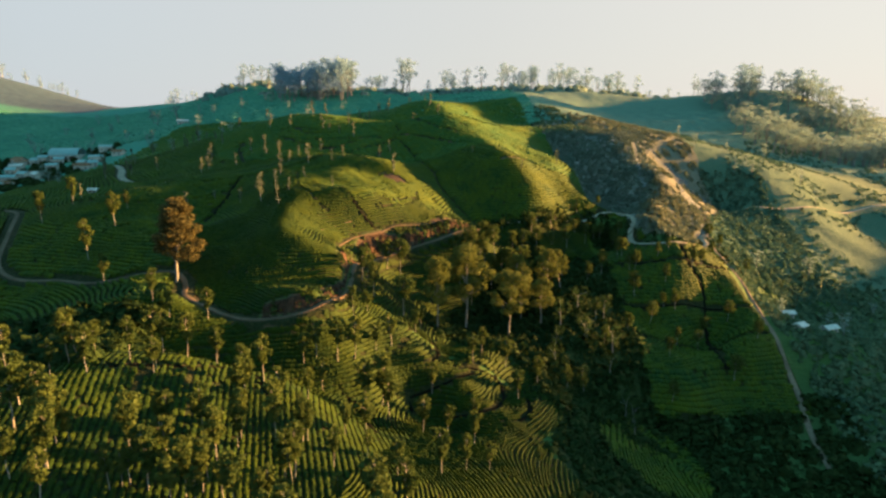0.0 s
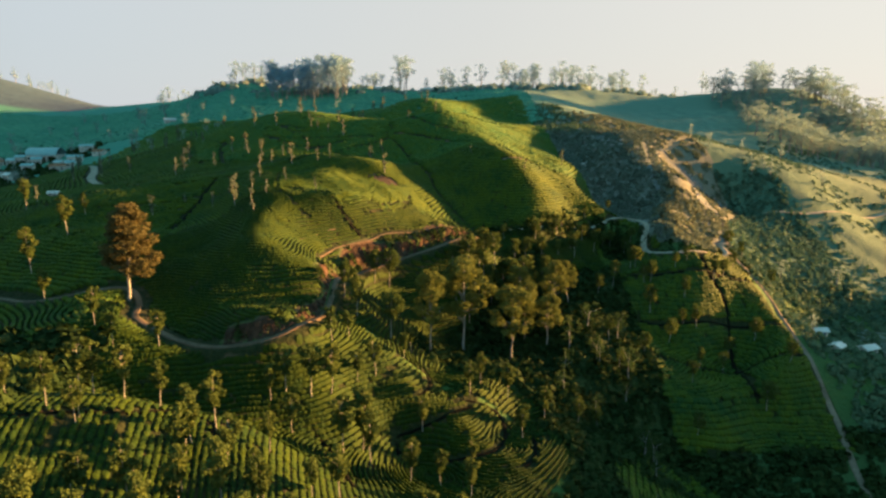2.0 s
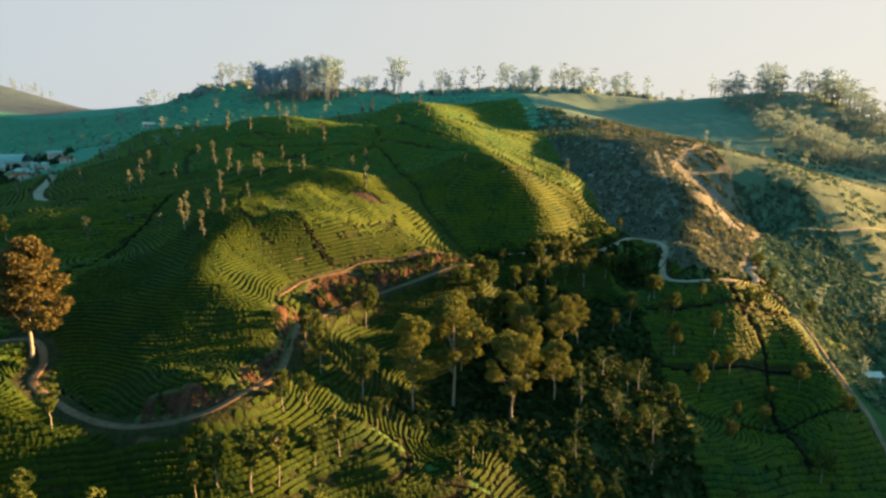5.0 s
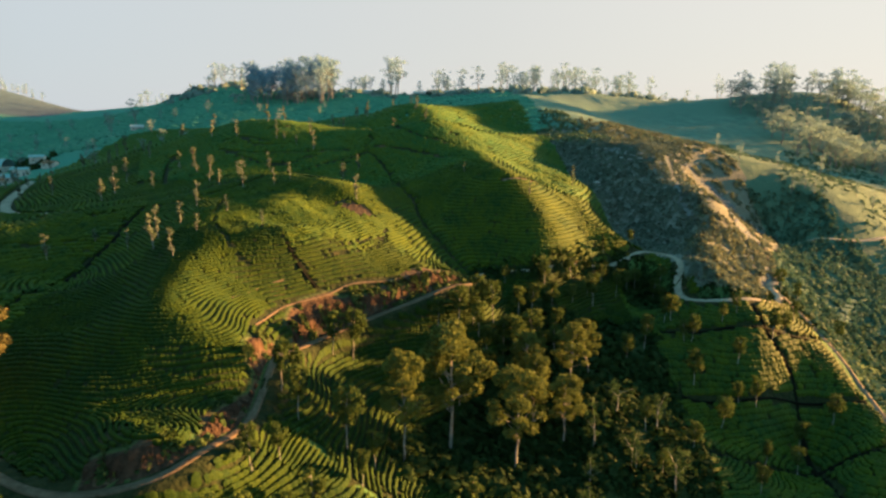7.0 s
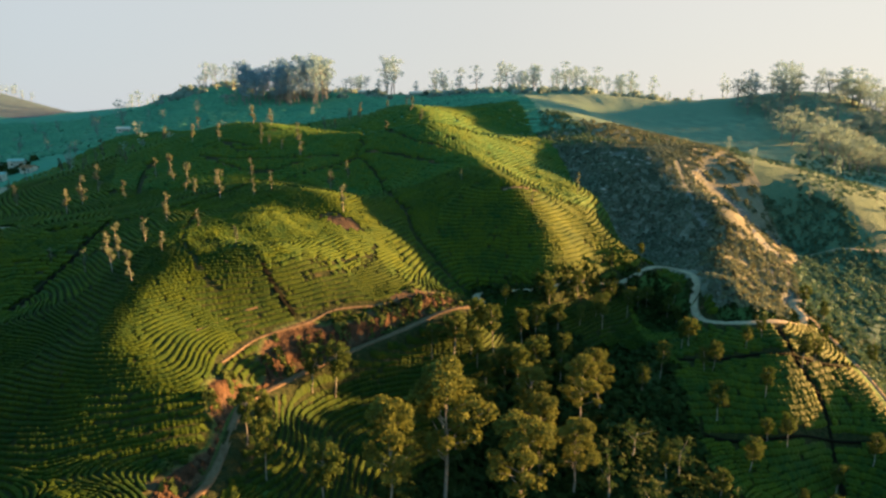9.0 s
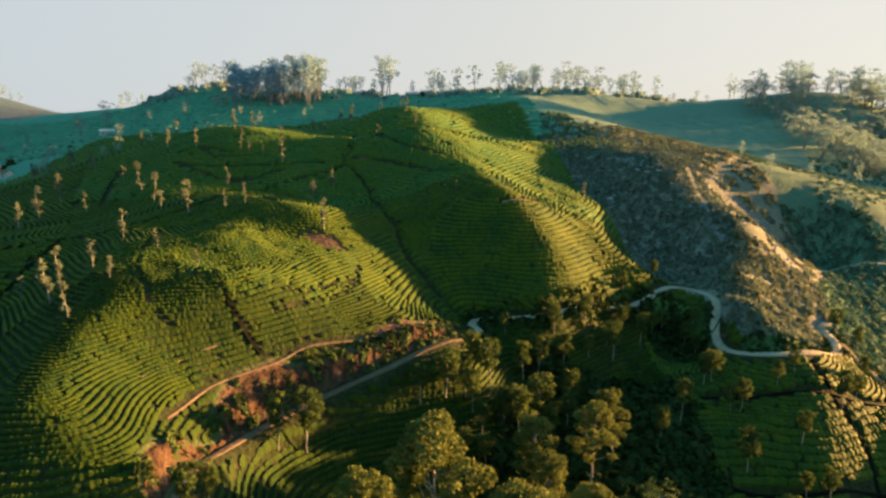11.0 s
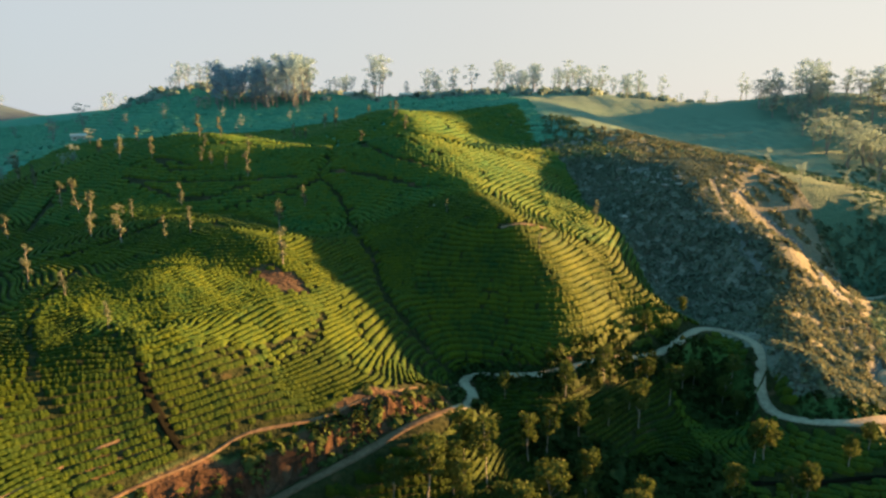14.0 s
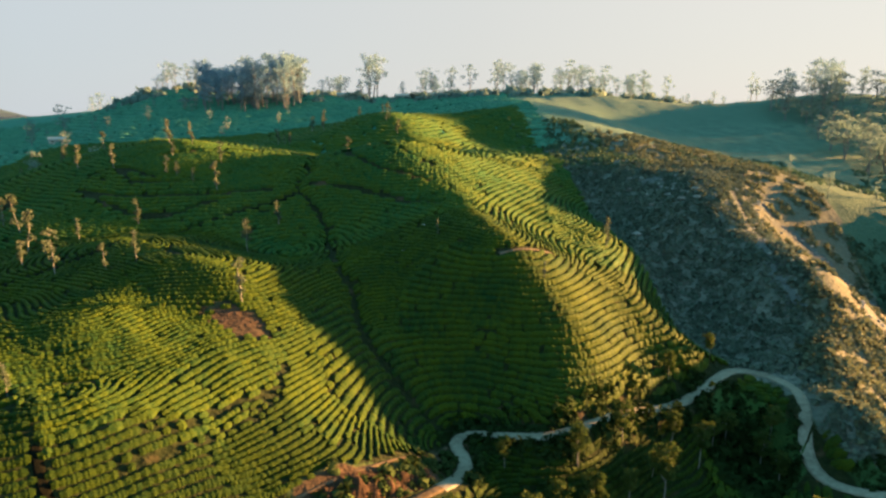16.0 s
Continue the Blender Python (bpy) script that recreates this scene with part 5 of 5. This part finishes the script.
def house(x, y, turn, w, d, h, roof, label, storeys=1):
    home = new("house")
    home.matrix_basis = Matrix.Translation((x, y, float(height(np.array([x]), np.array([y]))[0]))) @ Matrix.Rotation(radians(turn), 4, "Z")
    body = block(-w / 2, w / 2, -d / 2, d / 2, -1.5, h)
    rise = d * 0.22
    ends = ([(-w / 2, -d / 2, h), (-w / 2, d / 2, h), (-w / 2, 0, h + rise), (w / 2, -d / 2, h), (w / 2, d / 2, h), (w / 2, 0, h + rise)],
            [(0, 2, 1), (3, 4, 5)])
    part("wall", *merge([body, ends]), M_WALL, home)
    part("roof", *gable(w, d, h + 0.02, rise, 0.5, 0.12), roof, home)
    n = max(2, int(w / 3))
    for s in range(storeys):
        for k in range(n):
            cx = -w / 2 + w * (k + 0.5) / n
            z0 = h / storeys * s + 0.9
            if s == 0 and k == n // 2:
                part("door", *block(cx - 0.45, cx + 0.45, -d / 2 - 0.06, -d / 2 - 0.005, 0, 2.0), M_DOOR, home)
            else:
                window = part("window", *block(cx - 0.6, cx + 0.6, -d / 2 - 0.05, -d / 2 - 0.005, z0 - 0.05, z0 + 1.15), M_CONCRETE, home)
                part("pane", *block(cx - 0.5, cx + 0.5, -d / 2 - 0.07, -d / 2 - 0.045, z0 + 0.05, z0 + 1.05), M_PANE, window, "dark glass pane")
    return tagged(home, label, "house", "village houses")


ROOFS = [(M_TIN, "small pale house under a grey tin roof"), (M_RUST, "small pale house under a rusty roof"), (M_BLUE_TIN, "small pale house under a blue tin roof")]
hr = np.random.default_rng(4)
for k in range(44):
    x, y = float(hr.uniform(-330, -205)), float(hr.uniform(318, 430))
    if abs(x + 0.62 * (y - 430) + 255) > 62:
        continue
    roof, label = ROOFS[int(hr.integers(3))]
    house(x, y, float(hr.uniform(-35, 35)), float(hr.uniform(4.5, 8)), float(hr.uniform(3.5, 5.5)), float(hr.uniform(2.4, 3.8)), roof, label)
house(-205.2, 509, 20, 8, 5, 2.8, M_TIN, "long white house standing alone on the pasture")
house(-123.6, 222.6, 10, 2.4, 2.0, 1.7, M_TIN, "tiny white field hut among tea")
for x, y, w in ((-58, 628, 9), (-14, 640, 12), (8, 634, 8), (36, 652, 9)):
    house(x, y, float(hr.uniform(-15, 15)), w, 5, 2.8, M_TIN, "pale ridge-top house half hidden by trees")
for x, y, w in ((111.9, 196.3, 3.5), (107.9, 181.5, 3.0), (120.4, 187.0, 4.5)):
    house(x, y, float(hr.uniform(-40, 40)), w, 2.6, 1.9, M_TIN, "small white hut in the valley scrub")


def hall(x, y, turn, w, d, h, rise, label):
    """A long shed with a rounded tin roof."""
    home = new("hall")
    home.matrix_basis = Matrix.Translation((x, y, float(height(np.array([x]), np.array([y]))[0]))) @ Matrix.Rotation(radians(turn), 4, "Z")
    part("wall", *block(-w / 2, w / 2, -d / 2, d / 2, -1.5, h), M_WALL, home)
    verts, faces, n = [], [], 12
    for k in range(n + 1):
        t = math.pi * k / n
        for off in (0.0, 0.2):
            for sx in (-1, 1):
                verts.append((sx * (w / 2 + 0.5), -(d / 2 + 0.4 + off) * math.cos(t), h + (rise + off) * math.sin(t)))
    for k in range(n):
        a, b = 4 * k, 4 * k + 4
        faces += [(a + 2, a + 3, b + 3, b + 2), (a + 1, a, b, b + 1), (a, a + 2, b + 2, b), (a + 3, a + 1, b + 1, b + 3)]
    part("roof", verts, faces, M_BLUE_TIN, home, "rounded pale blue tin roof")
    for k in range(6):
        cx = -w / 2 + w * (k + 0.5) / 6
        part("window", *block(cx - 0.8, cx + 0.8, -d / 2 - 0.06, -d / 2 - 0.005, 1.2, 2.6), M_PANE, home)
    return tagged(home, label, "hall")


hall(-246, 418, 8, 17, 13, 3.6, 4.2, "long village hall under a rounded blue roof")


# ---- rocks, channel ----
def rock(x, y, size, rnd, label="pale grey rock outcrop showing through scrub"):
    bm = bmesh.new()
    bmesh.ops.create_icosphere(bm, subdivisions=2, radius=1.0)
    k = rnd.uniform(0, 50)
    for v in bm.verts:
        v.co *= 1 + 0.45 * noise.noise(v.co * 1.3 + Vector((k, k, 0)))
        v.co.z *= 0.55
    me = bpy.data.meshes.new("rock")
    bm.to_mesh(me)
    bm.free()
    me.materials.append(M_ROCK)
    ob = new("rock", me)
    ob.matrix_basis = (Matrix.Translation((x, y, float(height(np.array([x]), np.array([y]))[0]) + 0.1 * size)) @ Matrix.Rotation(rnd.uniform(0, 6.28), 4, "Z") @ Matrix.Diagonal((size, size * rnd.uniform(0.5, 0.9), size * rnd.uniform(0.5, 0.9), 1)))
    return tagged(ob, label, "rock", "outcrops")


rr = np.random.default_rng(9)
for k in range(40):
    rock(float(rr.normal(76, 5)), float(rr.normal(317, 7)), float(rr.uniform(0.4, 1.3)), rr)
for k in range(44):
    u = float(rr.uniform(0, 1))
    rock(100 - 12 * u + float(rr.normal(0, 1.6)), 318 - 45 * u + float(rr.normal(0, 2)), float(rr.uniform(0.35, 1.1)), rr)
for k in range(60):
    x, y = EROSION[int(rr.integers(len(EROSION)))]
    rock(float(x + rr.normal(0, 2.0)), float(y + rr.normal(0, 2.0)), float(rr.uniform(0.25, 0.8)), rr)
for x, y in ((10.7, 341), (13.4, 333), (13.7, 298), (13.8, 283), (9.2, 268.6), (5.2, 260), (14.6, 290), (12.0, 320)):
    rock(x, y, float(rr.uniform(0.5, 0.9)), rr, "pale stone lying among the tea rows")
CHANNEL = resample([(122, 186.5), (128.4, 187.8), (138, 195), (149, 203.7), (160, 208)])
ribbon("channel", CHANNEL, 0.9, M_CONCRETE, "pale concrete water channel across the valley", 0.3)


# ---- trees of the ravine ----
for k in range(26):
    x, y = float(rnd.uniform(8, 54)), float(rnd.uniform(142, 188))
    if x > 22 and in_forest(np.array([x]), np.array([y]))[0] and y < 168 + 0.45 * x:
        plant(ravine_tree, 5, 20.0, x, y, float(rnd.uniform(5, 9)), "dark leafy tree in the wooded ravine", rnd, 1.3)
for k in range(34):
    x, y = float(rnd.uniform(4, 60)), float(rnd.uniform(174, 204))
    if clear_of_lines(np.array([x]), np.array([y]))[0] and y < 199 + 0.5 * x and y > 178 + 0.35 * x and distance(np.array([x]), np.array([y]), ROAD_WEST)[0][0] > 5:
        plant(round_oak, 5, 10.0, x, y, float(rnd.uniform(5.5, 9)), "rounded shade tree with bare trunk below the winding road", rnd, 1.05)
